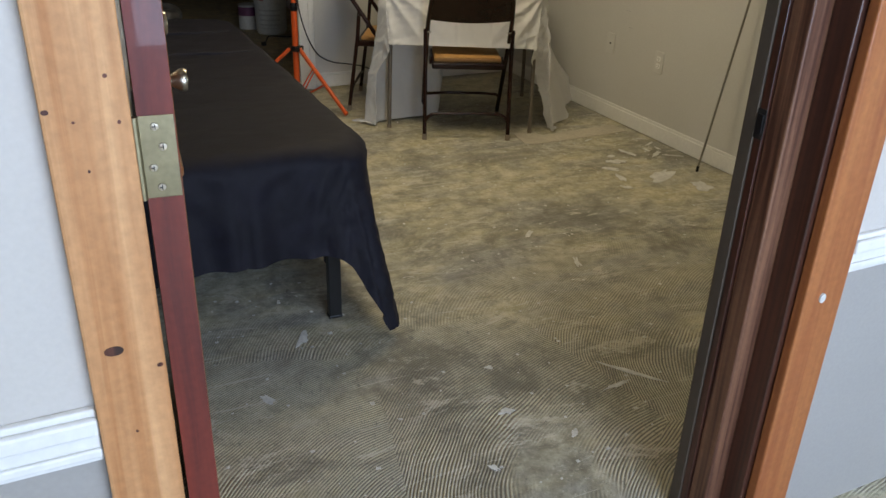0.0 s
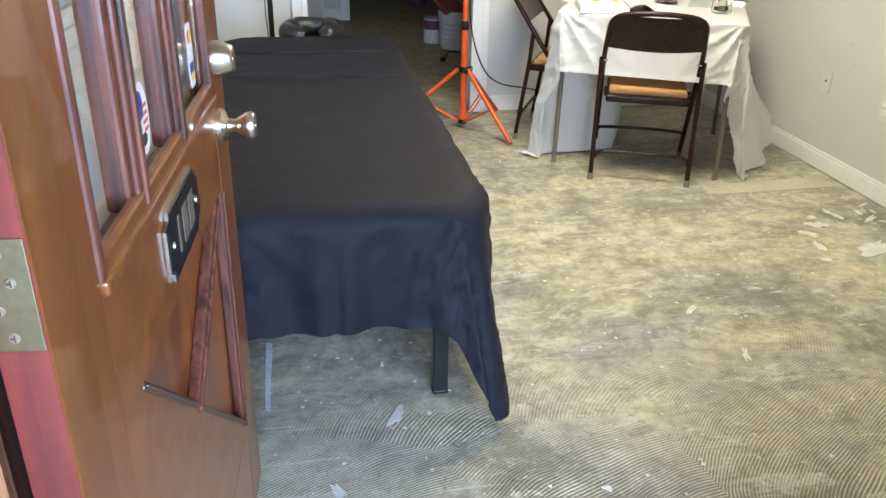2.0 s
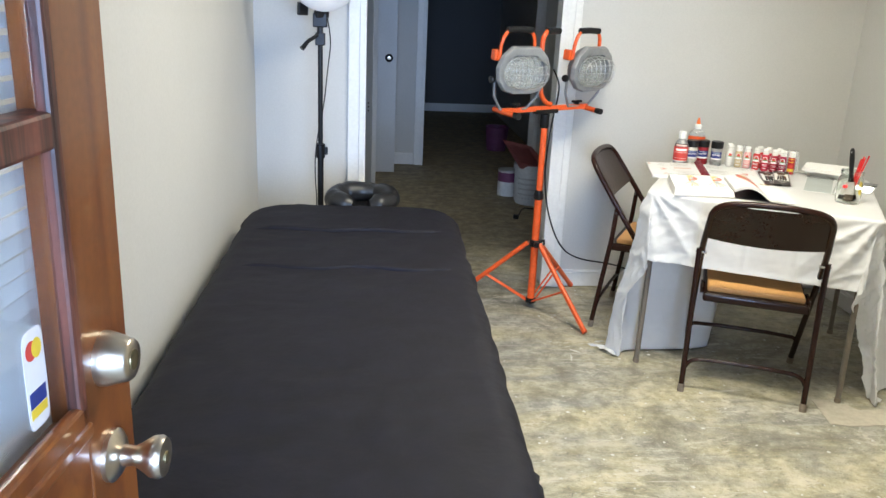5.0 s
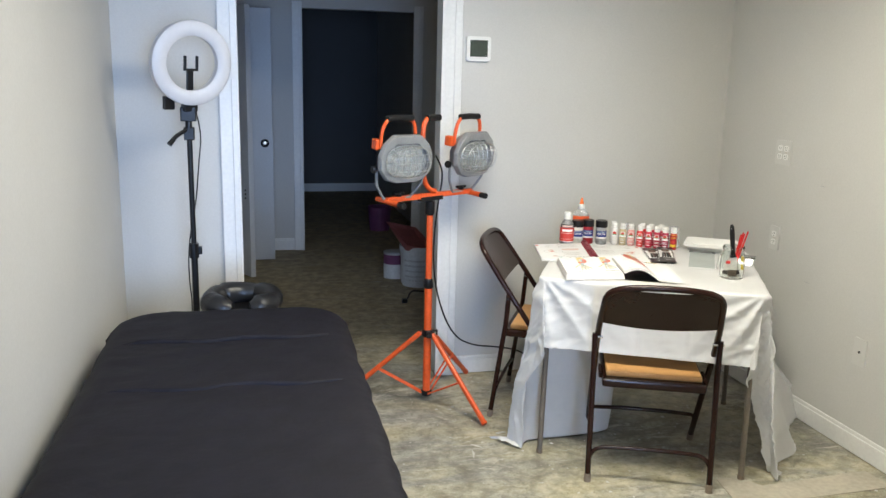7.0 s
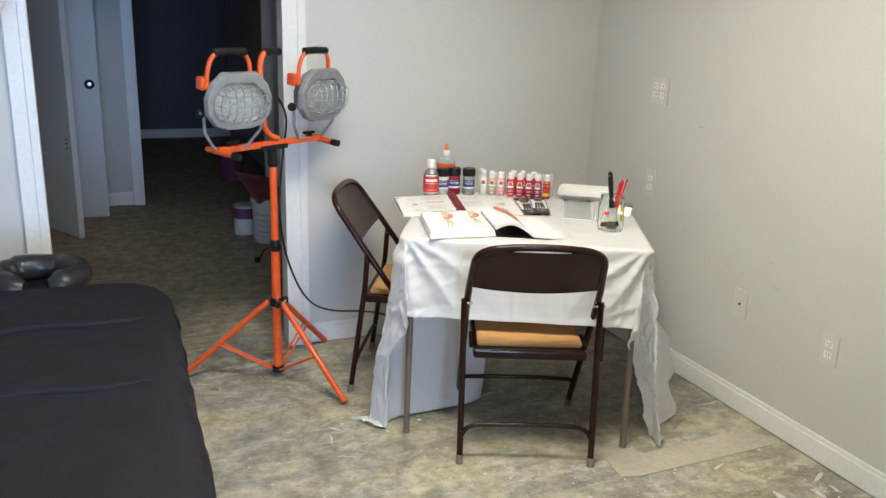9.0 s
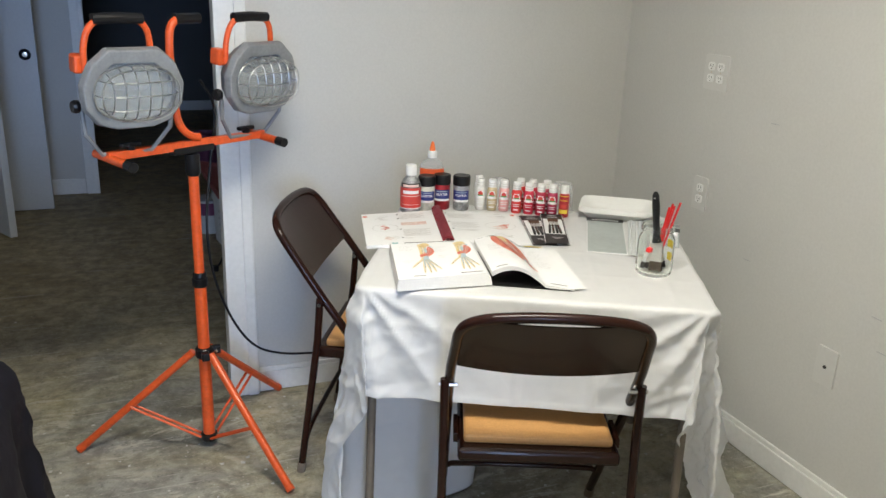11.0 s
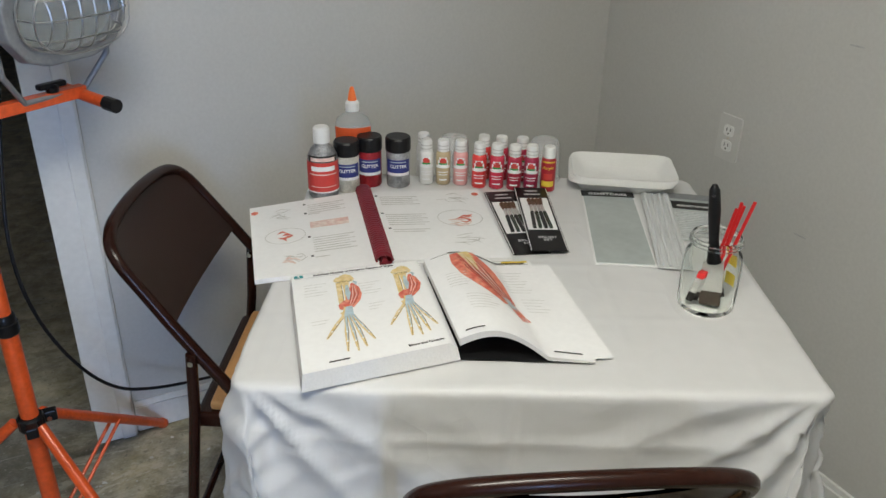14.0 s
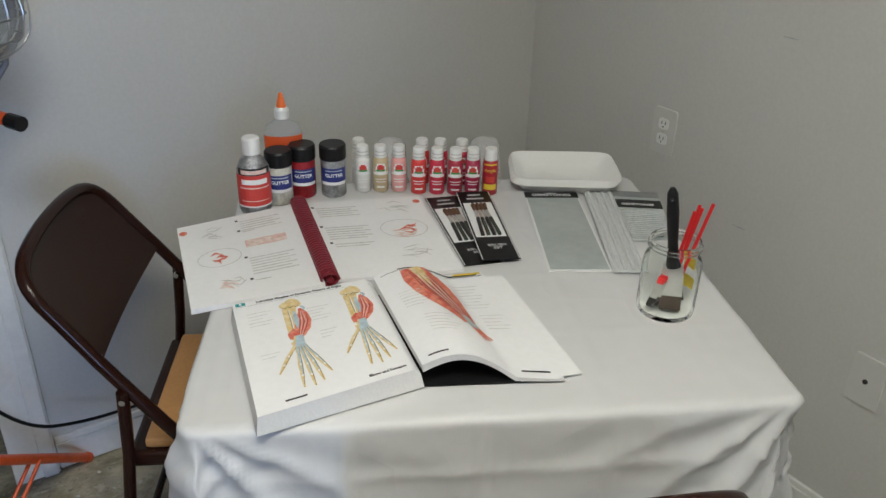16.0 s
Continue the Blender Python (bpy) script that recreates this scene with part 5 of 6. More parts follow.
part("loose_page", page_block(bilinear([(0.14, -0.045), (0.235, -0.06), (0.255, 0.25), (0.16, 0.262)], lambda s, t: 0.0042), bilinear([(0.14, -0.045), (0.235, -0.06), (0.255, 0.25), (0.16, 0.262)], lambda s, t: 0.0034), 3, 3), M_PAPER, book)
part("cover", prism([(-0.1, 0.0), (0.006, -0.002), (0.195, -0.06), (0.216, 0.266), (-0.1, 0.266)], 0, 0.0018), M_BLACK, book, "black inner cover")


def lift(place):
    return lambda s, t: place(s, t) + Vector((0, 0, 0.0009))


PL, PR = lift(LEFT), lift(RIGHT)


def plate_figure(pg, cx, y1, y0, k=1.0, turn=0.0):
    """A slender drawn figure: knobbly ochre head, two long ochre strands, a red body beside them, and a fan of five jointed strands."""
    H = y1 - y0

    def at(dx, f):
        return (cx + dx * k, y0 + H * f)
    part("ochre_head", ribbon([at(-0.062, 0.95), at(-0.04, 0.972), at(-0.012, 0.962), at(0.018, 0.985), at(0.045, 0.962), at(0.066, 0.945)], [0.014, 0.032, 0.05, 0.054, 0.036, 0.014], pg, 3), M_YELINK, book)
    for dx in (-0.036, 0.0, 0.035):
        part("dark_line", ribbon([at(dx - 0.016, 0.945), at(dx, 0.93), at(dx + 0.018, 0.946)], [0.001, 0.0036, 0.001], pg, 2, 0.0009), M_DARKINK, book)
    part("ochre_strand", ribbon([at(-0.036, 0.93), at(-0.042, 0.8), at(-0.045, 0.66), at(-0.045, 0.54)], [0.022, 0.018, 0.017, 0.02], pg, 3, 0.0005), M_YELINK, book)
    part("ochre_strand", ribbon([at(0.008, 0.93), at(0.004, 0.8), at(-0.004, 0.66), at(-0.016, 0.54)], [0.028, 0.018, 0.016, 0.018], pg, 3, 0.0006), M_YELINK, book)
    part("grey_outline", ribbon([at(-0.022, 0.9), at(-0.024, 0.75), at(-0.03, 0.58)], [0.0015, 0.0026, 0.0015], pg, 3, 0.0007), M_DARKINK, book)
    part("pale_sheath", ribbon([at(0.012, 0.88), at(0.01, 0.76), at(0.004, 0.66)], [0.008, 0.02, 0.006], pg, 3, 0.0008), M_BLUEINK, book)
    part("red_shape", ribbon([at(0.05, 0.9), at(0.058, 0.82), at(0.05 + turn, 0.74), at(0.034 + turn, 0.66), at(0.008, 0.58), at(-0.01, 0.53)], [0.008, 0.034 * k, 0.05 * k, 0.048 * k, 0.03 * k, 0.01], pg, 4), M_REDINK, book)
    part("red_lobe", ribbon([at(-0.02, 0.66), at(-0.034, 0.6), at(-0.034, 0.56), at(-0.024, 0.52)], [0.006, 0.034 * k, 0.03 * k, 0.006], pg, 3, 0.0008), M_REDINK, book)
    for q in range(4):
        part("pale_streak", ribbon([at(0.048 + 0.004 * q, 0.87), at(0.026 + 0.013 * q + turn, 0.72), at(-0.004 + 0.006 * q, 0.57)], [0.001, 0.0032, 0.001], pg, 5, 0.001), M_PINKINK if q % 2 else M_DARKRED, book)
    part("dark_line", ribbon([at(0.08 + turn, 0.84), at(0.078 + turn, 0.74), at(0.056 + turn, 0.65), at(0.012, 0.55)], [0.001, 0.0028, 0.0028, 0.001], pg, 3, 0.001), M_DARKRED, book)
    part("pale_cap", ribbon([at(0.062, 0.93), at(0.078, 0.9), at(0.07, 0.86)], [0.006, 0.011, 0.004], pg), M_BLUEINK, book)
    # root of the fan
    for q, (dx, f) in enumerate(((-0.055, 0.485), (-0.034, 0.495), (-0.012, 0.49), (0.006, 0.478), (-0.042, 0.45), (-0.018, 0.455), (0.004, 0.445))):
        part("ochre_joint", ribbon([at(dx - 0.01, f), at(dx, f + 0.004), at(dx + 0.01, f)], [0.008, 0.016, 0.008], pg, 2, 0.0006 + 0.00003 * q), M_YELINK, book)
    for q, (mx, mf, dx, f) in enumerate(((-0.1, 0.36, -0.175, 0.2), (-0.05, 0.25, -0.066, 0.015), (-0.012, 0.24, -0.004, 0.0), (0.024, 0.25, 0.05, 0.03), (0.052, 0.29, 0.108, 0.1))):
        sx = -0.052 + 0.015 * q
        tip = at(dx, f)
        mid = at(mx, mf)
        near = at(mx + (dx - mx) * 0.5, mf + (f - mf) * 0.5)
        part("ochre_strand", ribbon([at(sx, 0.45), at((sx + mx) / 2, (0.45 + mf) / 2), mid], [0.014, 0.011, 0.015], pg, 3, 0.0007), M_YELINK, book)
        part("ochre_strand", ribbon([mid, near, tip], [0.015, 0.012, 0.006], pg, 3, 0.00075), M_YELINK, book)
        part("pale_strand", ribbon([at(-0.03 + 0.011 * q, 0.57), at(sx, 0.46), (mid[0] + 0.004, mid[1]), (near[0] + 0.003, near[1])], [0.006, 0.008, 0.006, 0.002], pg, 3, 0.001), M_BLUEINK if q else M_YELINK, book)
        part("dark_line", ribbon([at(sx + 0.008, 0.44), (mid[0] + 0.011, mid[1]), (near[0] + 0.008, near[1]), tip], [0.001, 0.0022, 0.0022, 0.001], pg, 3, 0.0011), M_DARKINK, book)
        for c_ in (mid, near):
            part("pale_joint", ribbon([(c_[0] - 0.007, c_[1]), (c_[0] + 0.007, c_[1] - 0.003)], [0.006, 0.006], pg, 1, 0.0012), M_PAPER, book)


plate_figure(PL, 0.37, 0.9, 0.1, 1.08)
plate_figure(PL, 0.8, 0.91, 0.13, 1.08, 0.006)
part("red_shape", ribbon([(0.33, 0.97), (0.355, 0.86), (0.405, 0.74), (0.455, 0.62), (0.505, 0.5), (0.545, 0.41)], [0.12, 0.165, 0.185, 0.16, 0.105, 0.065], PR, 5), M_REDINK, book)
part("ochre_shape", ribbon([(0.345, 0.975), (0.365, 0.92), (0.39, 0.8), (0.41, 0.74)], [0.055, 0.06, 0.03, 0.006], PR, 4, 0.0012), M_YELINK, book)
for q in range(7):
    part("pale_streak", ribbon([(0.285 + 0.028 * q, 0.93 - 0.012 * q), (0.345 + 0.026 * q, 0.74 - 0.008 * q), (0.49 + 0.014 * q, 0.47)], [0.001, 0.0075, 0.002], PR, 8, 0.0012 + 0.00004 * q), M_PINKINK if q % 2 else M_DARKRED, book)
for e in (-1, 1):
    part("dark_line", ribbon([(0.33 + 0.06 * e, 0.95), (0.405 + 0.092 * e, 0.74), (0.505 + 0.052 * e, 0.5), (0.545 + 0.03 * e, 0.41)], [0.001, 0.005, 0.004, 0.001], PR, 6, 0.0014), M_DARKRED, book)
for q in range(3):
    part("pale_strand", ribbon([(0.51 + 0.022 * q, 0.47), (0.545 + 0.02 * q, 0.37)], [0.012, 0.018], PR, 3, 0.0013), M_BLUEINK if q % 2 else M_GREYINK, book)
for q in range(4):
    part("red_strand", ribbon([(0.535 + 0.017 * q, 0.4), (0.59 + 0.026 * q, 0.27 + 0.014 * q)], [0.016, 0.007], PR, 3), M_REDINK, book)
for pg, a, b, t, rows_ in ((PL, 0.08, 0.24, 0.86, 5), (PL, 0.47, 0.62, 0.8, 5), (PL, 0.5, 0.62, 0.55, 3), (PL, 0.1, 0.22, 0.45, 2), (PR, 0.1, 0.3, 0.7, 6), (PR, 0.18, 0.42, 0.42, 6), (PR, 0.6, 0.85, 0.85, 8), (PR, 0.7, 0.9, 0.55, 5)):
    for q in range(rows_):
        part("text_line", ribbon([(a, t - 0.032 * q), (b - 0.03 * (q % 3), t - 0.032 * q)], [0.0022, 0.0022], pg, 5), M_FAINT, book)
part("heading_rule", ribbon([(0.02, 0.952), (0.97, 0.952)], [0.0016, 0.0016], PL, 4), M_GREYINK, book)
part("heading_block", ribbon([(0.02, 0.978), (0.085, 0.978)], [0.016, 0.016], PL, 2), M_TEAL, book, "teal chapter block")
part("heading_bar", ribbon([(0.2, 0.972), (0.93, 0.972)], [0.006, 0.006], PR, 14), M_INK, book)
part("heading_rule", ribbon([(0.05, 0.958), (0.97, 0.958)], [0.0022, 0.0022], PR, 14), M_INK, book)
part("yellow_tab", ribbon([(0.72, 0.985), (0.97, 0.985)], [0.01, 0.01], PR, 4, 0.001), M_LABELYEL, book)
for _a, _b, _pg in ((0.17, 0.3, PL), (0.72, 0.93, PR), (0.06, 0.2, PR)):
    part("foot_bar", ribbon([(_a, 0.05), (_b, 0.05)], [0.006, 0.006], _pg, 3), M_INK, book)
_e = LEFT(0.35, 0.972)
_dx = LEFT(0.6, 0.972) - LEFT(0.1, 0.972)
_a = math.degrees(math.atan2(_dx.y, _dx.x))
writing("6", 0.009, M_PAPER, book, pose(*(LEFT(0.052, 0.977) + Vector((0, 0, 0.0022))), 0, -0.95, _a))
writing("Individual Muscles of Forearm: Flexors of Digits", 0.0074, M_INK, book, pose(*(LEFT(0.46, 0.975) + Vector((0, 0, 0.0016))), 0, -0.95, _a))
_dx = LEFT(0.95, 0.05) - LEFT(0.6, 0.05)
writing("Elbow and Forearm", 0.0072, M_INK, book, pose(*(LEFT(0.8, 0.05) + Vector((0, 0, 0.0016))), 0, -0.95, math.degrees(math.atan2(_dx.y, _dx.x))))

# spiral-bound book
sb = root("spiral_book", pose(0, 0, TOP), "open spiral-bound white book with small sketches and text", "book")
S1 = bilinear([(1.695, 4.522), (1.921, 4.486), (2.014, 4.824), (1.769, 4.832)], lambda s, t: 0.01)
S1U = bilinear([(1.695, 4.522), (1.921, 4.486), (2.014, 4.824), (1.769, 4.832)], lambda s, t: 0.0005)
S2 = bilinear([(1.95, 4.492), (2.161, 4.407), (2.265, 4.729), (2.034, 4.82)], lambda s, t: 0.007)
S2U = bilinear([(1.95, 4.492), (2.161, 4.407), (2.265, 4.729), (2.034, 4.82)], lambda s, t: 0.0005)
part("left_leaf_block", page_block(S1, S1U, 4, 4), M_PAPER, sb)
part("right_leaf_block", page_block(S2, S2U, 4, 4), M_PAPER, sb)
c0, c1 = Vector((1.932, 4.486, 0.013)), Vector((2.024, 4.824, 0.013))
ax = (c1 - c0).normalized()
sd = Vector((ax.y, -ax.x, 0))
turns = 38
part("coil", tube([c0.lerp(c1, i / (turns * 10)) + sd * 0.0155 * math.cos(i * math.tau / 10) + Vector((0, 0, 0.0135 * math.sin(i * math.tau / 10))) for i in range(turns * 10 + 1)], 0.0027, 5), M_COIL, sb, "dark red plastic coil binding", True)
part("coil_spine", tube([c0 + Vector((0, 0, -0.001)), c1 + Vector((0, 0, -0.001))], 0.0055, 10), M_COIL, sb)
for pg, a, b, t, rows_ in ((S1, 0.5, 0.84, 0.9, 5), (S1, 0.5, 0.6, 0.76, 1), (S1, 0.5, 0.86, 0.42, 7), (S1, 0.5, 0.62, 0.17, 1), (S2, 0.08, 0.42, 0.9, 5), (S2, 0.08, 0.44, 0.62, 6), (S2, 0.1, 0.42, 0.4, 2)):
    for q in range(rows_):
        part("text_line", ribbon([(a, t - 0.03 * q), (b - 0.05 * (q % 2), t - 0.03 * q)], [0.005, 0.005], pg, 1), M_FAINT, sb)
    part("bullet", ribbon([(a - 0.035, t + 0.02), (a - 0.012, t + 0.02)], [0.01, 0.01], pg, 1), M_INK, sb)
part("tint_block", ribbon([(0.5, 0.6), (0.84, 0.6)], [0.045, 0.045], S1, 1), M_PINKINK, sb)
for pg, cx, cy, rr in ((S1, 0.28, 0.5, 0.13), (S2, 0.72, 0.55, 0.15)):
    part("sketch_circle", ribbon([(cx + rr * 1.3 * math.cos(a), cy + rr * 0.8 * math.sin(a)) for a in (i * math.tau / 28 for i in range(29))], [0.003] * 29, pg, 1), M_FAINT, sb)
_r = random.Random(11)
for pg, cx, cy, w, mt_ in ((S1, 0.28, 0.5, 0.07, M_REDINK), (S1, 0.27, 0.82, 0.1, M_FAINT), (S1, 0.28, 0.18, 0.06, M_PINKINK), (S1, 0.32, 0.2, 0.08, M_FAINT), (S2, 0.74, 0.54, 0.08, M_REDINK), (S2, 0.7, 0.86, 0.12, M_FAINT), (S2, 0.66, 0.25, 0.13, M_FAINT), (S2, 0.7, 0.5, 0.1, M_PINKINK)):
    for q in range(7):
        x0, y0 = cx + _r.uniform(-w, w * 0.4), cy + _r.uniform(-w * 0.5, w * 0.5)
        part("sketch_stroke", ribbon([(x0, y0), (x0 + w * 0.6, y0 + _r.uniform(-0.03, 0.03)), (x0 + w * _r.uniform(0.8, 1.3), y0 + _r.uniform(-0.06, 0.04))], [0.002, 0.011 if mt_ is not M_FAINT else 0.005, 0.002], pg, 3, 0.0007 + 0.00005 * q), mt_, sb)
for pg, cx, cy in ((S1, 0.04, 0.9), (S2, 0.95, 0.92)):
    part("red_tab", ribbon([(cx - 0.03, cy), (cx, cy), (cx + 0.03, cy)], [0.015, 0.03, 0.015], pg, 3), M_REDINK, sb)


def facing(x, y):
    """The turn about z that brings a label's middle (local -y) toward the chair side of the table."""
    return math.degrees(math.atan2(3.35 - y, 1.45 - x)) + 90


def bottle(name, x, y, label, category, body, body_mat, cap, cap_mat, wraps=(), group="", words=(), seg=24, turn=0.0, tall=1.0):
    o = root(name, pose(x, y, TOP, 0, 0, facing(x, y) + turn) @ Matrix.Diagonal((1, 1, tall, 1)), label, category, group)
    part("body", lathe(body, seg), body_mat, o, "", True)
    part("cap", lathe(cap, seg), cap_mat, o)
    for nm, r, z0, z1, a, mt_ in wraps:
        part(nm, band(r, z0, z1, -90 - a, -90 + a), mt_, o)
    for text, size, r, z, mt_ in words:
        bend(writing(text, size, mt_, o, pose(0, 0, 0)), r, z)
    return o


def bend(ob, r, z):
    """Wraps flat lettering round a cylinder, its middle toward -y."""
    me = ob.data
    for v in me.vertices:
        a = v.co.x / r - math.pi / 2
        rr = r + 0.0003 + max(v.co.z, 0)
        v.co = (rr * math.cos(a), rr * math.sin(a), z + v.co.y)
    ob.matrix_basis = Matrix.Identity(4)


RIM_CAP = lambda r, z0, z1: [(r, z0), (r, z1 - 0.003), (r - 0.003, z1), (0.002, z1)]
bottle("paint_bottle", 1.945, 4.86, "clear bottle of silver paint with red label and white cap", "bottle", [(0.029, 0), (0.033, 0.005), (0.034, 0.06), (0.033, 0.085), (0.025, 0.1), (0.016, 0.107), (0.014, 0.114)], M_SILVERFILL, RIM_CAP(0.018, 0.112, 0.143), M_WHITEPL,
       (("red_label", 0.0343, 0.018, 0.078, 80, M_LABELRED), ("black_band", 0.0343, 0.0785, 0.092, 60, M_INK), ("cream_edge", 0.0347, 0.016, 0.0185, 80, M_PAPER), ("white_block", 0.0348, 0.061, 0.0705, 46, M_PAPER), ("black_block", 0.0352, 0.081, 0.0885, 46, M_PINKINK), ("small_print", 0.0348, 0.028, 0.0292, 50, M_PINKINK), ("small_print", 0.0348, 0.053, 0.0552, 54, M_PINKINK)), tall=1.12)
glue = root("glue_bottle", pose(2.045, 4.93, TOP, 0, 0, facing(2.045, 4.93)) @ Matrix.Diagonal((1.08, 1.08, 1.15, 1)), "clear glue bottle with orange nozzle and orange label", "glue")
bm = lathe([(0.026, 0), (0.03, 0.006), (0.03, 0.09), (0.031, 0.11), (0.026, 0.128), (0.012, 0.138), (0.012, 0.145)], 28)
part("body", bm, M_GLUE, glue, "", True, Matrix.Diagonal((1.25, 0.75, 1, 1)))
part("collar", lathe([(0.0145, 0.142), (0.0145, 0.158), (0.011, 0.163), (0.002, 0.163)], 18), M_WHITEPL, glue)
part("nozzle", lathe([(0.0095, 0.163), (0.0085, 0.17), (0.004, 0.188), (0.001, 0.19)], 14), M_ORTIP, glue)
part("label", band(0.0312, 0.036, 0.112, -160, -20), M_LABELORANGE, glue, m=Matrix.Diagonal((1.25, 0.75, 1, 1)))
part("navy_block", join(band(0.0318, 0.052, 0.078, -130, -50), band(0.0316, 0.078, 0.094, -108, -72)), M_NAVY, glue, m=Matrix.Diagonal((1.25, 0.75, 1, 1)))
part("white_bar", band(0.0324, 0.06, 0.07, -122, -58), M_PAPER, glue, m=Matrix.Diagonal((1.25, 0.75, 1, 1)))
for x, y, mt_, txt in ((2.006, 4.872, M_IVORYFILL, "ivory"), (2.064, 4.88, M_REDFILL, "red"), (2.122, 4.85, M_SILVERFILL, "silver")):
    bottle("glitter_jar", x, y, "clear jar of %s glitter with black lid" % txt, "jar", [(0.025, 0), (0.027, 0.003), (0.0272, 0.082), (0.024, 0.088), (0.024, 0.09)], mt_, [(0.0275, 0.084), (0.029, 0.087), (0.029, 0.113), (0.0265, 0.117), (0.002, 0.117)], M_BLACK,
           (("blue_label", 0.0274, 0.036, 0.068, 62, M_LABELBLUE), ("white_stripe", 0.0276, 0.03, 0.037, 62, M_PAPER), ("small_print", 0.0277, 0.0615, 0.0635, 40, M_BLUEINK)), "glitter jars", (("GLITTER", 0.0105, 0.0277, 0.052, M_PAPER),))

ACRYLIC = (("white", (0.78, 0.77, 0.74)), ("tan", (0.55, 0.45, 0.27)), ("pink", (0.8, 0.42, 0.4)), ("red", (0.66, 0.05, 0.045)), ("crimson", (0.62, 0.035, 0.075)), ("maroon", (0.42, 0.025, 0.06)), ("plum", (0.38, 0.03, 0.08)), ("dark red", (0.4, 0.02, 0.035)))
ACR_MAT = {nm: mat("acrylic_" + nm.replace(" ", "_"), c, 0.3, 0, 0.05, 20, 0.0, 90, coat=0.2) for nm, c in ACRYLIC}


def acrylic(x, y, nm, front=True, yellow=False):
    wraps = [("cap_print", 0.01365, 0.084, 0.0865, 70, M_FAINT), ("cap_print", 0.0135, 0.092, 0.0945, 62, M_FAINT), ("name_band", 0.0171, 0.041, 0.047, 62, M_PAPER), ("small_print", 0.0171, 0.03, 0.0318, 44, M_PAPER), ("small_print", 0.0171, 0.024, 0.0258, 36, M_PAPER), ("small_print", 0.0171, 0.011, 0.0145, 30, M_PAPER)]
    if yellow:
        wraps = [("yellow_block", 0.0171, 0.013, 0.026, 50, M_LABELYEL), ("yellow_line", 0.0171, 0.07, 0.073, 55, M_LABELYEL), ("red_mark", 0.0171, 0.03, 0.044, 34, M_LABELRED)]
    o = bottle("acrylic_bottle", x, y, "small bottle of %s acrylic paint with white cap" % nm, "bottle", [(0.0155, 0), (0.0168, 0.002), (0.0168, 0.07), (0.0155, 0.076), (0.0115, 0.079), (0.011, 0.08)], ACR_MAT[nm], [(0.0136, 0.079), (0.0132, 0.102), (0.0118, 0.105), (0.002, 0.105)], M_WHITEPL, wraps, "acrylic paint bottles", (("Acrylic", 0.0092, 0.0171, 0.058, M_LABELYEL),) if yellow else (), 20)
    if not yellow:
        part("badge_arch", join(band(0.0172, 0.047, 0.06, -130, -50, 12), band(0.0172, 0.06, 0.067, -120, -60, 10)), M_PAPER, o)
        part("badge_red", join(band(0.01745, 0.0535, 0.062, -116, -64, 10), band(0.01745, 0.062, 0.0655, -106, -76, 8)), M_LABELRED, o)
        part("badge_green", band(0.0176, 0.0495, 0.0535, -122, -58, 8), M_LABELGREEN, o)


for (x, y), nm in zip(((2.187, 4.836), (2.221, 4.817), (2.256, 4.797), (2.287, 4.764), (2.321, 4.742), (2.354, 4.719), (2.388, 4.701)), [a[0] for a in ACRYLIC]):
    acrylic(x, y, nm)
acrylic(2.42, 4.679, "dark red", yellow=True)
for x, y, nm in ((2.2, 4.878, "white"), (2.322, 4.806, "red"), (2.356, 4.783, "crimson"), (2.397, 4.757, "maroon")):
    acrylic(x, y, nm)
for x, y in ((2.262, 4.842), (2.448, 4.74)):
    cup = root("plastic_cup", pose(x, y, TOP), "clear plastic cup standing upside down", "cup", "clear cups")
    cp = part("shell", lathe([(0.04, 0), (0.042, 0.004), (0.038, 0.008), (0.034, 0.09), (0.029, 0.098), (0.002, 0.099), (0.002, 0.098), (0.028, 0.097), (0.033, 0.089), (0.037, 0.007)], 28, False), M_CUP, cup, "", True)
    cp.visible_shadow = False


# foam trays
def tray_mesh(z):
    prof = ((0.098, 0.066, 0.0), (0.12, 0.088, 0.027), (0.126, 0.094, 0.03), (0.127, 0.095, 0.026), (0.126, 0.094, 0.034), (0.118, 0.086, 0.032), (0.096, 0.064, 0.006))
    bm = bmesh.new()
    rings = [[bm.verts.new((px, py, z + h)) for px, py in oval(0, 0, a, b, 40, 7)] for a, b, h in (prof[0], prof[1], prof[3], prof[4], prof[5], prof[6])]
    for a, b in zip(rings, rings[1:]):
        for k in range(40):
            bm.faces.new((a[k], a[(k + 1) % 40], b[(k + 1) % 40], b[k]))
    bm.faces.new(rings[0][::-1])
    bm.faces.new(rings[-1])
    return bm


for k in range(3):
    tr_ = tagged(part("foam_tray", tray_mesh(0.0), M_FOAM, None, smooth=True), "white foam tray in a stack on the table", "tray", "stacked foam trays")
    tr_.matrix_world = pose(2.6 + 0.002 * k, 4.645 - 0.002 * k, TOP + 0.0045 * k, 0, 0, -35 + k) @ Matrix.Diagonal((0.95, 0.95, 0.95, 1))


# flat packets
def packet(name, x, y, rot, w, l, z, label, build, turn=0.0):
    o = root(name, pose(x, y, TOP + z, 0, turn, rot), label, "packet", "")
    build(o, w / 2, l / 2)
    return o


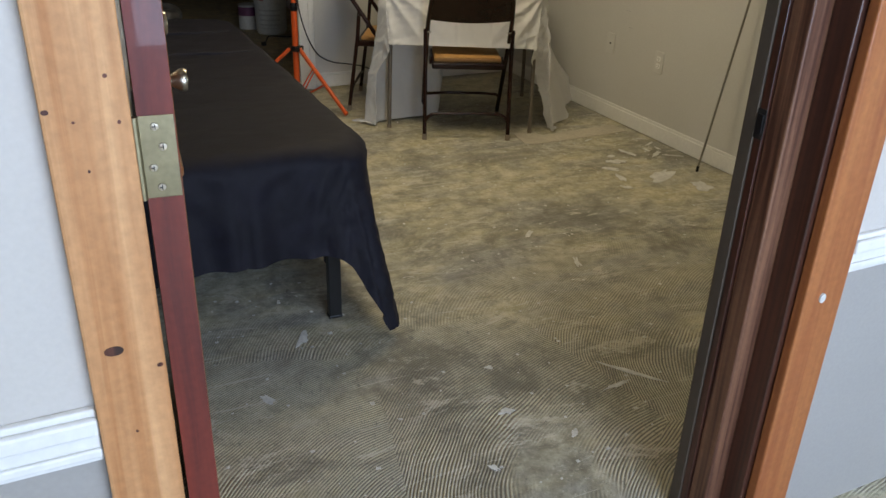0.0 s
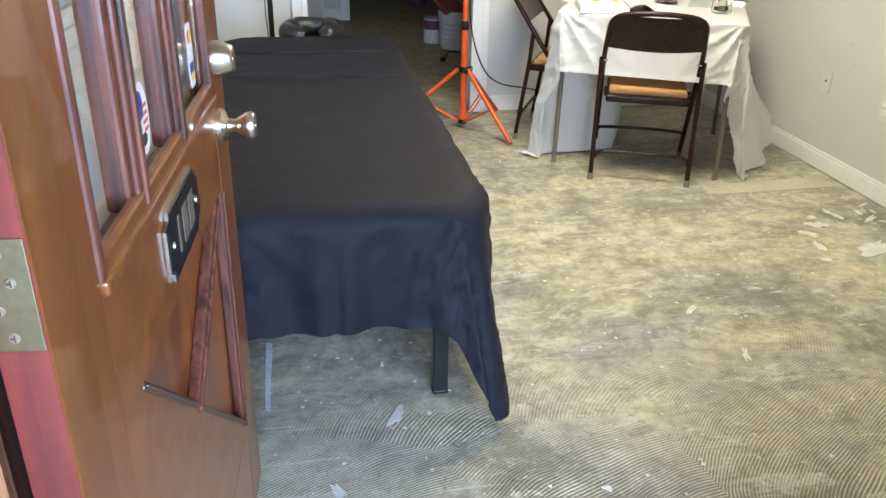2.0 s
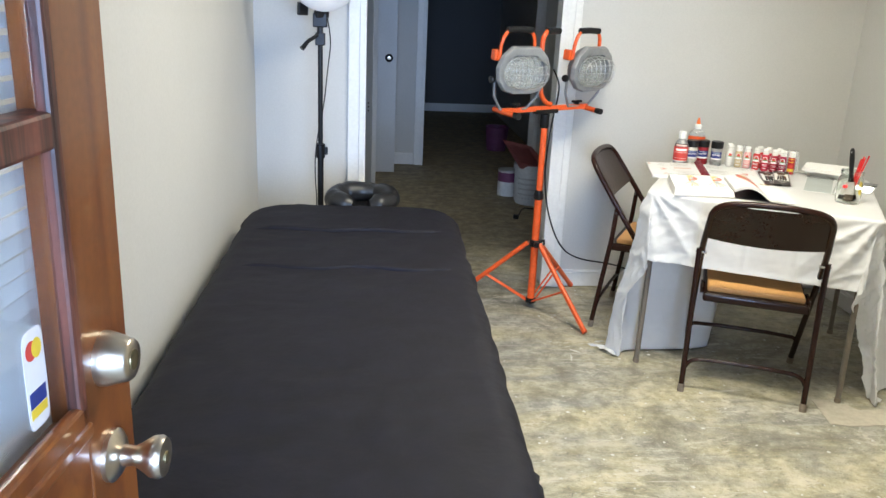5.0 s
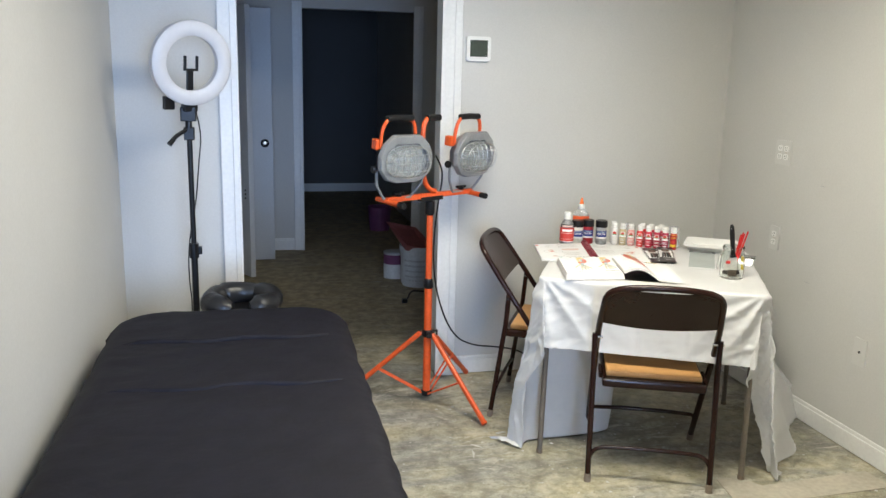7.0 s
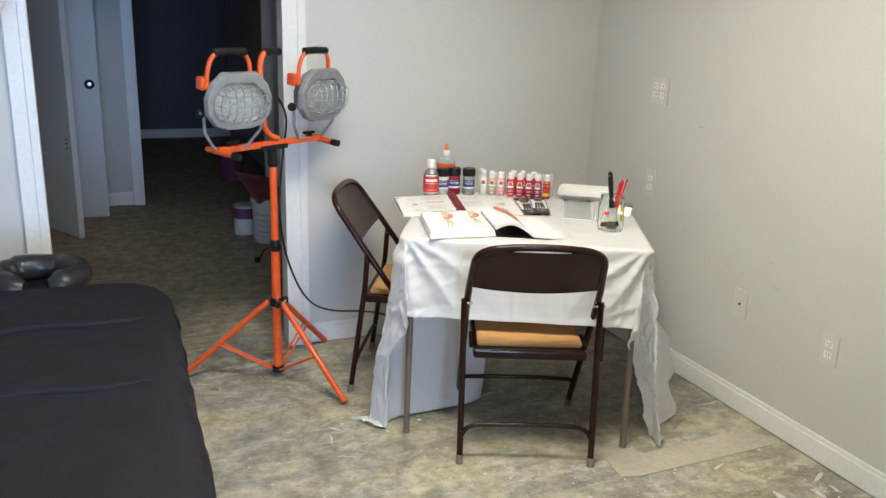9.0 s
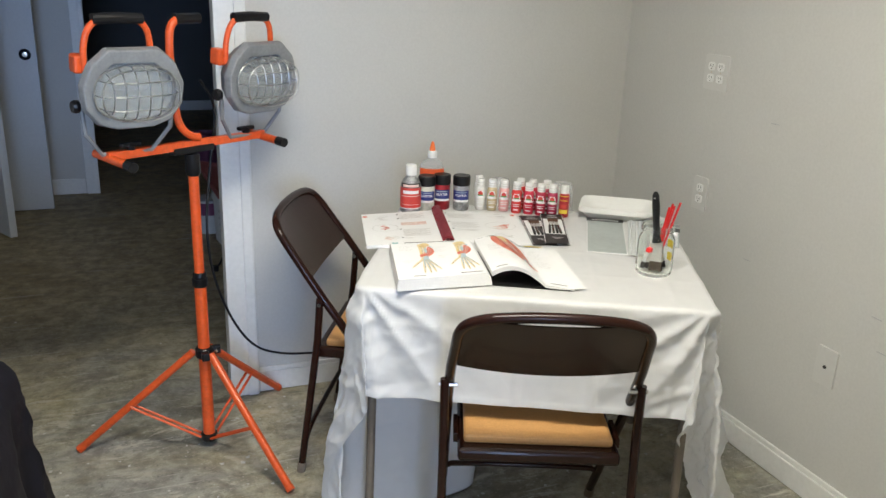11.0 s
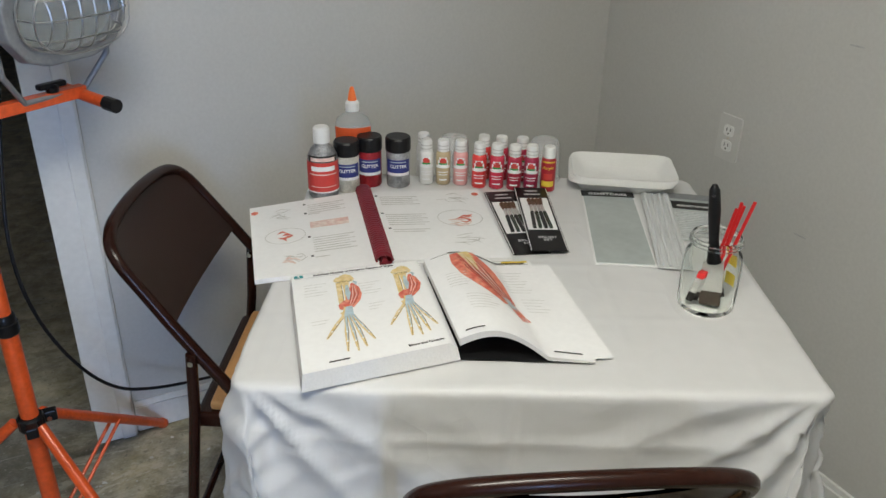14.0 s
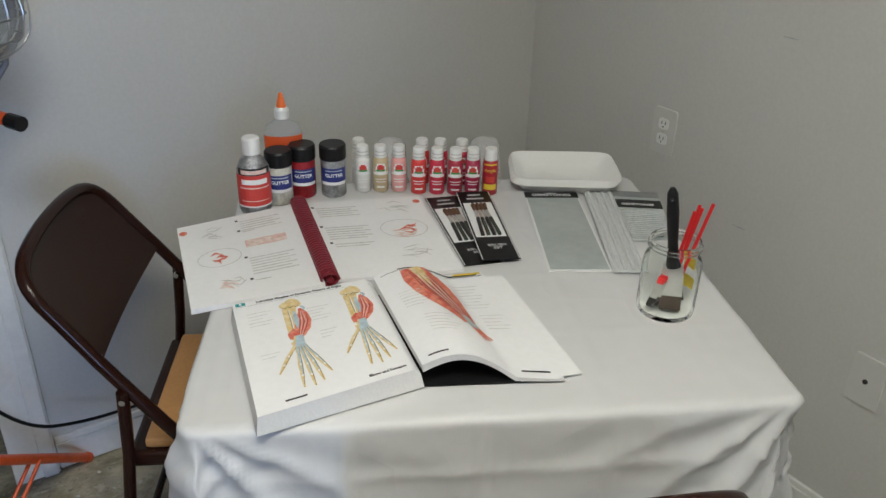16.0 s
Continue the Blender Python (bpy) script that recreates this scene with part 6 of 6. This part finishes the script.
def brush_packet(o, w, l):
    part("backing", prism([(-w, -l), (w, -l), (w, l), (-w, l)], 0, 0.0012), M_BLACK, o)
    part("window", prism([(-w * 0.82, -l * 0.4), (w * 0.82, -l * 0.4), (w * 0.82, l * 0.62), (-w * 0.82, l * 0.62)], 0.0012, 0.0016), M_PAPER, o)
    part("edge_line", join(box(-w * 0.97, -l * 0.985, 0.0012, -w * 0.93, l * 0.985, 0.0017), box(w * 0.93, -l * 0.985, 0.0012, w * 0.97, l * 0.985, 0.0017)), M_PAPER, o)
    for q, dx in enumerate((-0.5, -0.15, 0.2, 0.52)):
        hd = part("brush_handle", tube([(dx * w * 0.9, -l * 0.37, 0.004), (dx * w * 0.7, l * 0.1, 0.004)], 0.0042, 6), M_SCREEN if q % 2 else M_INK, o)
        part("brush_ferrule", tube([(dx * w * 0.7, l * 0.1, 0.004), (dx * w * 0.62, l * 0.32, 0.004)], 0.0036, 6), M_FERRULE, o)
        part("brush_hair", tube([(dx * w * 0.62, l * 0.32, 0.004), (dx * w * 0.66, l * 0.52, 0.004)], [0.0036, 0.005], 6), M_TUFT, o)
    part("hang_hole", prism(oval(0, l * 0.88, w * 0.4, l * 0.02, 14, 4), 0.0012, 0.0016), M_GREYINK, o)
    part("grey_bars", join(box(-w * 0.5, l * 0.74, 0.0012, w * 0.5, l * 0.78, 0.0016)), M_GREYINK, o)
    writing("BRUSH\nSET", 0.012, M_GREYINK, o, pose(w * 0.1, -l * 0.66, 0.0014))


packet("brush_packet", 2.262, 4.562, -18.9, 0.075, 0.313, 0.0, "black card packet of paint brushes", brush_packet)
packet("brush_packet", 2.31, 4.543, -25.3, 0.074, 0.318, 0.007, "black card packet of paint brushes laid over another", brush_packet)


def gem_sheet(o, w, l):
    part("backing", prism([(-w, -l), (w, -l), (w, l), (-w, l)], 0, 0.0012), M_PAPER, o)
    part("sheet", prism([(-w * 0.94, -l * 0.97), (w * 0.94, -l * 0.97), (w * 0.94, l * 0.83), (-w * 0.94, l * 0.83)], 0.0012, 0.0022), M_SILVERBAG, o)
    hd = part("header", prism([(-w, l * 0.84), (w, l * 0.84), (w, l), (-w, l)], 0.0012, 0.0024), M_BLACK, o, "black printed header card")
    writing("GEMSTONES", 0.0155, M_STICKER, o, pose(0, l * 0.905, 0.0026))
    part("grey_ornament", prism(oval(0, l * 0.955, w * 0.22, l * 0.018, 14), 0.0024, 0.0027), M_GREYINK, o)


def gem_strips(o, w, l):
    part("backing", prism([(-w, -l), (w, -l), (w, l), (-w, l)], 0, 0.001), M_BAG, o)
    _g = bmesh.new()
    bmesh.ops.create_icosphere(_g, subdivisions=1, radius=0.0042)
    me = bpy.data.meshes.new("gem")
    _g.to_mesh(me)
    _g.free()
    me.materials.append(M_GEM)
    for i in range(4):
        for j in range(34):
            g = new("gem", me)
            g.parent = o
            g.location = ((i - 1.5) * w * 0.48, -l * 0.94 + j * l * 1.88 / 33, 0.0032)


def gem_strip(o, w, l):
    part("backing", prism([(-w, -l), (w, -l), (w, l), (-w, l)], 0, 0.001), M_SILVERBAG, o)
    part("header", prism([(-w, l * 0.3), (w, l * 0.3), (w, l * 0.62), (-w, l * 0.62)], 0.001, 0.0022), M_BLACK, o, "black printed header card")
    part("dark_band", prism([(-w, l * 0.75), (w, l * 0.75), (w, l), (-w, l)], 0.001, 0.0016), M_GREYMETAL, o)
    writing("GEMSTONES", 0.0125, M_STICKER, o, pose(0, l * 0.42, 0.0024))
    for j in range(16):
        part("gem_strip", tube([(-w * 0.9, -l * 0.95 + j * l * 0.075, 0.002), (w * 0.9, -l * 0.95 + j * l * 0.075, 0.002)], 0.0016, 5), M_GEM, o)


packet("gem_packet", 2.442, 4.452, -31.2, 0.118, 0.362, 0.0, "silver gemstone sheet packet with black header", gem_sheet)
packet("gem_packet", 2.522, 4.395, -34.0, 0.062, 0.37, 0.004, "clear packet with rows of faceted clear gems", gem_strips)
packet("gem_packet", 2.625, 4.415, -38.0, 0.105, 0.25, 0.0, "grey gemstone packet with black header", gem_strip)

# glass jar with brushes
JX, JY = 2.38, 4.122
jar = root("brush_jar", pose(JX, JY, TOP) @ Matrix.Diagonal((0.95, 0.95, 0.9, 1)), "clear glass jar holding paint brushes and red handles", "jar")
g = part("glass", lathe([(0.002, 0.001), (0.046, 0.001), (0.05, 0.006), (0.051, 0.02), (0.051, 0.1), (0.048, 0.116), (0.042, 0.124), (0.042, 0.132), (0.045, 0.134), (0.045, 0.148), (0.043, 0.151), (0.0405, 0.148), (0.0395, 0.125), (0.0455, 0.112), (0.048, 0.1), (0.048, 0.022), (0.045, 0.011), (0.002, 0.009)], 40, False), M_JARGLASS, jar, "", True)
g.visible_shadow = False
part("screw_thread", join(*[tube([(0.0455 * math.cos(a), 0.0455 * math.sin(a), z) for a in (i * math.tau / 32 for i in range(32))], 0.0012, 5, True) for z in (0.137, 0.144)]), M_GLASS, jar)
part("yellow_print", join(band(0.0512, 0.035, 0.06, -20, 10), band(0.0512, 0.075, 0.098, -16, 14)), M_LABELYEL, jar)
FD = Matrix.Rotation(radians(facing(JX, JY)), 4, "Z")
br = root("wide_brush", pose(JX, JY, TOP + 0.011) @ FD @ pose(0.008, -0.012, 0, -4, -4, 0) @ Matrix.Diagonal((1, 1, 0.92, 1)), "flat paint brush with black handle and steel ferrule", "brush")
part("bristles", prism([(-0.017, 0.0), (0.017, 0.0), (0.0175, 0.03), (-0.0175, 0.03)], -0.006, 0.006), M_BRISTLE, br, m=pose(0, 0, 0, 90))
part("ferrule", join(prism([(-0.0185, 0.029), (0.0185, 0.029), (0.0165, 0.085), (-0.0165, 0.085)], -0.0075, 0.0075)), M_FERRULE, br, m=pose(0, 0, 0, 90))
part("handle", tube([(0, 0, 0.084), (-0.002, 0, 0.1), (-0.004, 0, 0.13), (-0.008, 0, 0.185), (-0.011, 0, 0.222), (-0.012, 0, 0.232)], [0.013, 0.01, 0.0085, 0.0105, 0.009, 0.004], 12), M_BLACK, br, "black handle", True)
part("hang_hole", tube([(-0.0105, -0.0112, 0.214), (-0.0105, 0.0112, 0.214)], 0.003, 8), M_CHROME, br)
for k, (dx, dy, lx, ly, h) in enumerate(((0.022, 0.004, 8, 5, 0.185), (0.018, 0.01, 11, 4, 0.18), (0.024, -0.004, 13, 6, 0.195), (0.014, 0.014, 9, 0, 0.175))):
    b = root("red_brush", pose(JX, JY, TOP + 0.012) @ FD @ pose(dx - 0.02, dy - 0.006, 0, -ly, lx, 0), "thin brush with red plastic handle in the jar", "brush", "red brushes in the jar")
    part("handle", box(-0.0028, -0.0022, 0.04, 0.0028, 0.0022, h, 0.001), M_REDPL, b)
    part("ferrule", tube([(0, 0, 0.022), (0, 0, 0.042)], 0.0034, 8), M_FERRULE, b)
    part("tuft", tube([(0, 0, 0.022), (0, 0, 0.002)], [0.0036, 0.0012], 8), M_BLADE, b)
for k, (dx, dz, t) in enumerate(((-0.026, 0.02, -28), (-0.018, 0.012, -18), (-0.008, 0.01, -36), (0.012, 0.012, 24), (0.024, 0.02, 30))):
    b = root("small_brush", pose(JX, JY, TOP + 0.012) @ FD @ pose(dx, -0.024 + 0.009 * k, dz * 0.2, 0, -t * 0.5, 0), "small brush with dark tuft in the jar", "brush", "small brushes in the jar")
    part("ferrule", box(-0.0058, -0.0028, 0.018, 0.0058, 0.0028, 0.05, 0.001), M_FERRULE, b)
    part("tuft", box(-0.006, -0.0028, 0.0, 0.006, 0.0028, 0.02, 0.002), M_BLADE, b)
    part("red_clip", box(-0.006, -0.0036, 0.048, 0.006, 0.0036, 0.06, 0.001), M_REDPL, b)

# ---- hall things ----
hd = root("hall_door", pose(0.655, 8.07, 0), "plain pale grey slab door with a round black pull", "door")
part("slab", box(-0.86, 0, 0.012, 0, 0.038, 2.06, 0.003), M_HALLDOOR, hd)
part("pull_rim", lathe([(0.034, 0), (0.034, 0.006), (0.026, 0.01), (0.02, 0.004), (0.002, 0.004)], 24), M_BLACK, hd, "round black pull", m=pose(-0.065, 0, 0.99, 90))
part("pull_cup", lathe([(0.015, 0.004), (0.014, 0.014), (0.002, 0.015)], 16), M_NICKEL, hd, m=pose(-0.065, 0, 0.99, 90))
od = root("open_hall_door", pose(0.47, 7.48, 0, 0, 0, 118), "white hall door standing ajar, seen on its edge", "door")
part("slab", box(0, -0.02, 0.012, 0.5, 0.02, 2.04, 0.003), M_HALLDOOR, od)
for z in (0.62, 0.65, 0.68):
    part("hinge_screw", lathe([(0.008, 0), (0.006, 0.004), (0.001, 0.005)], 10), M_BLACK, od, m=pose(0.06, 0.02, z, -90))
can = root("paint_can", pose(1.55, 7.38, 0), "metal paint can with purple label on the hall floor", "paint can")
part("body", lathe([(0.083, 0), (0.083, 0.13), (0.083, 0.2), (0.085, 0.203), (0.078, 0.206)], 28), M_BUCKET, can, "", True)
part("label", band(0.0835, 0.115, 0.19, -200, 40, 28), M_PURPLE, can)
part("rim", lathe([(0.085, 0.2), (0.085, 0.208), (0.078, 0.208), (0.07, 0.2), (0.002, 0.2)], 28), M_WIRE, can)
bk = root("white_bucket", pose(1.69, 7.13, 0), "off-white plastic bucket with printed label", "bucket")
part("body", lathe([(0.118, 0), (0.122, 0.01), (0.138, 0.27), (0.144, 0.272), (0.144, 0.31), (0.136, 0.31), (0.13, 0.02), (0.002, 0.015)], 32), M_BUCKET, bk, "", True)
part("print_bars", join(*[band(0.1235 + z * 0.06, z, z + 0.012, -150, -70, 10, 0.004) for z in (0.05, 0.08, 0.12, 0.16, 0.2)]), M_GREYINK, bk)
pt_ = root("roller_tray", pose(1.63, 7.2, 0.315, 18, 14, 20), "faded pink paint roller tray lying on the bucket", "paint tray")
bm = bmesh.new()
tr0 = [bm.verts.new((x, y, z)) for x, y, z in ((-0.14, -0.19, 0.055), (0.14, -0.19, 0.055), (0.14, 0.19, 0.055), (-0.14, 0.19, 0.055))]
tr1 = [bm.verts.new((x, y, z)) for x, y, z in ((-0.115, -0.165, 0.0), (0.115, -0.165, 0.0), (0.115, 0.165, 0.04), (-0.115, 0.165, 0.04))]
for k in range(4):
    bm.faces.new((tr0[k], tr0[(k + 1) % 4], tr1[(k + 1) % 4], tr1[k]))
bm.faces.new(tr1)
bmesh.ops.solidify(bm, geom=bm.faces[:], thickness=0.004)
part("pan", bm, M_PINKTRAY, pt_)
tagged(part("power_cable", tube([(1.5, 6.64, 0.02), (1.52, 6.68, 0.012), (1.56, 6.76, 0.05), (1.64, 6.82, 0.03), (1.75, 6.85, 0.008), (2.0, 6.95, 0.008)], 0.005, 6, False, 2), M_BLACK, None, smooth=True), "black cord end lying on the hall floor", "cable")
tagged(part("plug", box(1.472, 6.61, 0.0, 1.51, 6.65, 0.03, 0.006), M_BLACK), "black power plug on the hall floor", "plug")
fb = root("red_bucket", pose(1.75, 9.35, 0), "dark red bucket in the unlit far room", "bucket")
part("body", lathe([(0.1, 0), (0.12, 0.24), (0.124, 0.24), (0.115, 0.245), (0.1, 0.02), (0.002, 0.02)], 24), M_PURPLE, fb)

# ---- ceiling lights, out of view: the room's inferred, the lobby's added ----
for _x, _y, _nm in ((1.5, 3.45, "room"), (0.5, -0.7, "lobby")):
    cl_ = root("ceiling_light", pose(_x, _y, CEIL), "flat white ceiling light panel, added out of view", "ceiling light", "ceiling lights")
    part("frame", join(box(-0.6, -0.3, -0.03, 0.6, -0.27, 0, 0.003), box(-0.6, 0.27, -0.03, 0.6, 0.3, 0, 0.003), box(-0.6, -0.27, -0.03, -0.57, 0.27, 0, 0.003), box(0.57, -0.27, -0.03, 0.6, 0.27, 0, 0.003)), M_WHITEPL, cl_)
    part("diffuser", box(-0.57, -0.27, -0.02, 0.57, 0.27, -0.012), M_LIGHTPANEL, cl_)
win = root("window_1", pose(0.95, -2.66, 0), "large lobby window with white frame", "window", "", "structure")
part("window_frame", join(box(-1.4, -0.03, 0.45, 1.4, 0.03, 0.51, 0.004), box(-1.4, -0.03, 2.34, 1.4, 0.03, 2.4, 0.004), box(-1.4, -0.03, 0.51, -1.34, 0.03, 2.34, 0.004), box(1.34, -0.03, 0.51, 1.4, 0.03, 2.34, 0.004), box(-0.03, -0.03, 0.51, 0.03, 0.03, 2.34, 0.004)), M_TRIM, win)
_p = part("pane", box(-1.34, -0.003, 0.51, 1.34, 0.003, 2.34), M_GLASS, win)
_p.visible_shadow = False
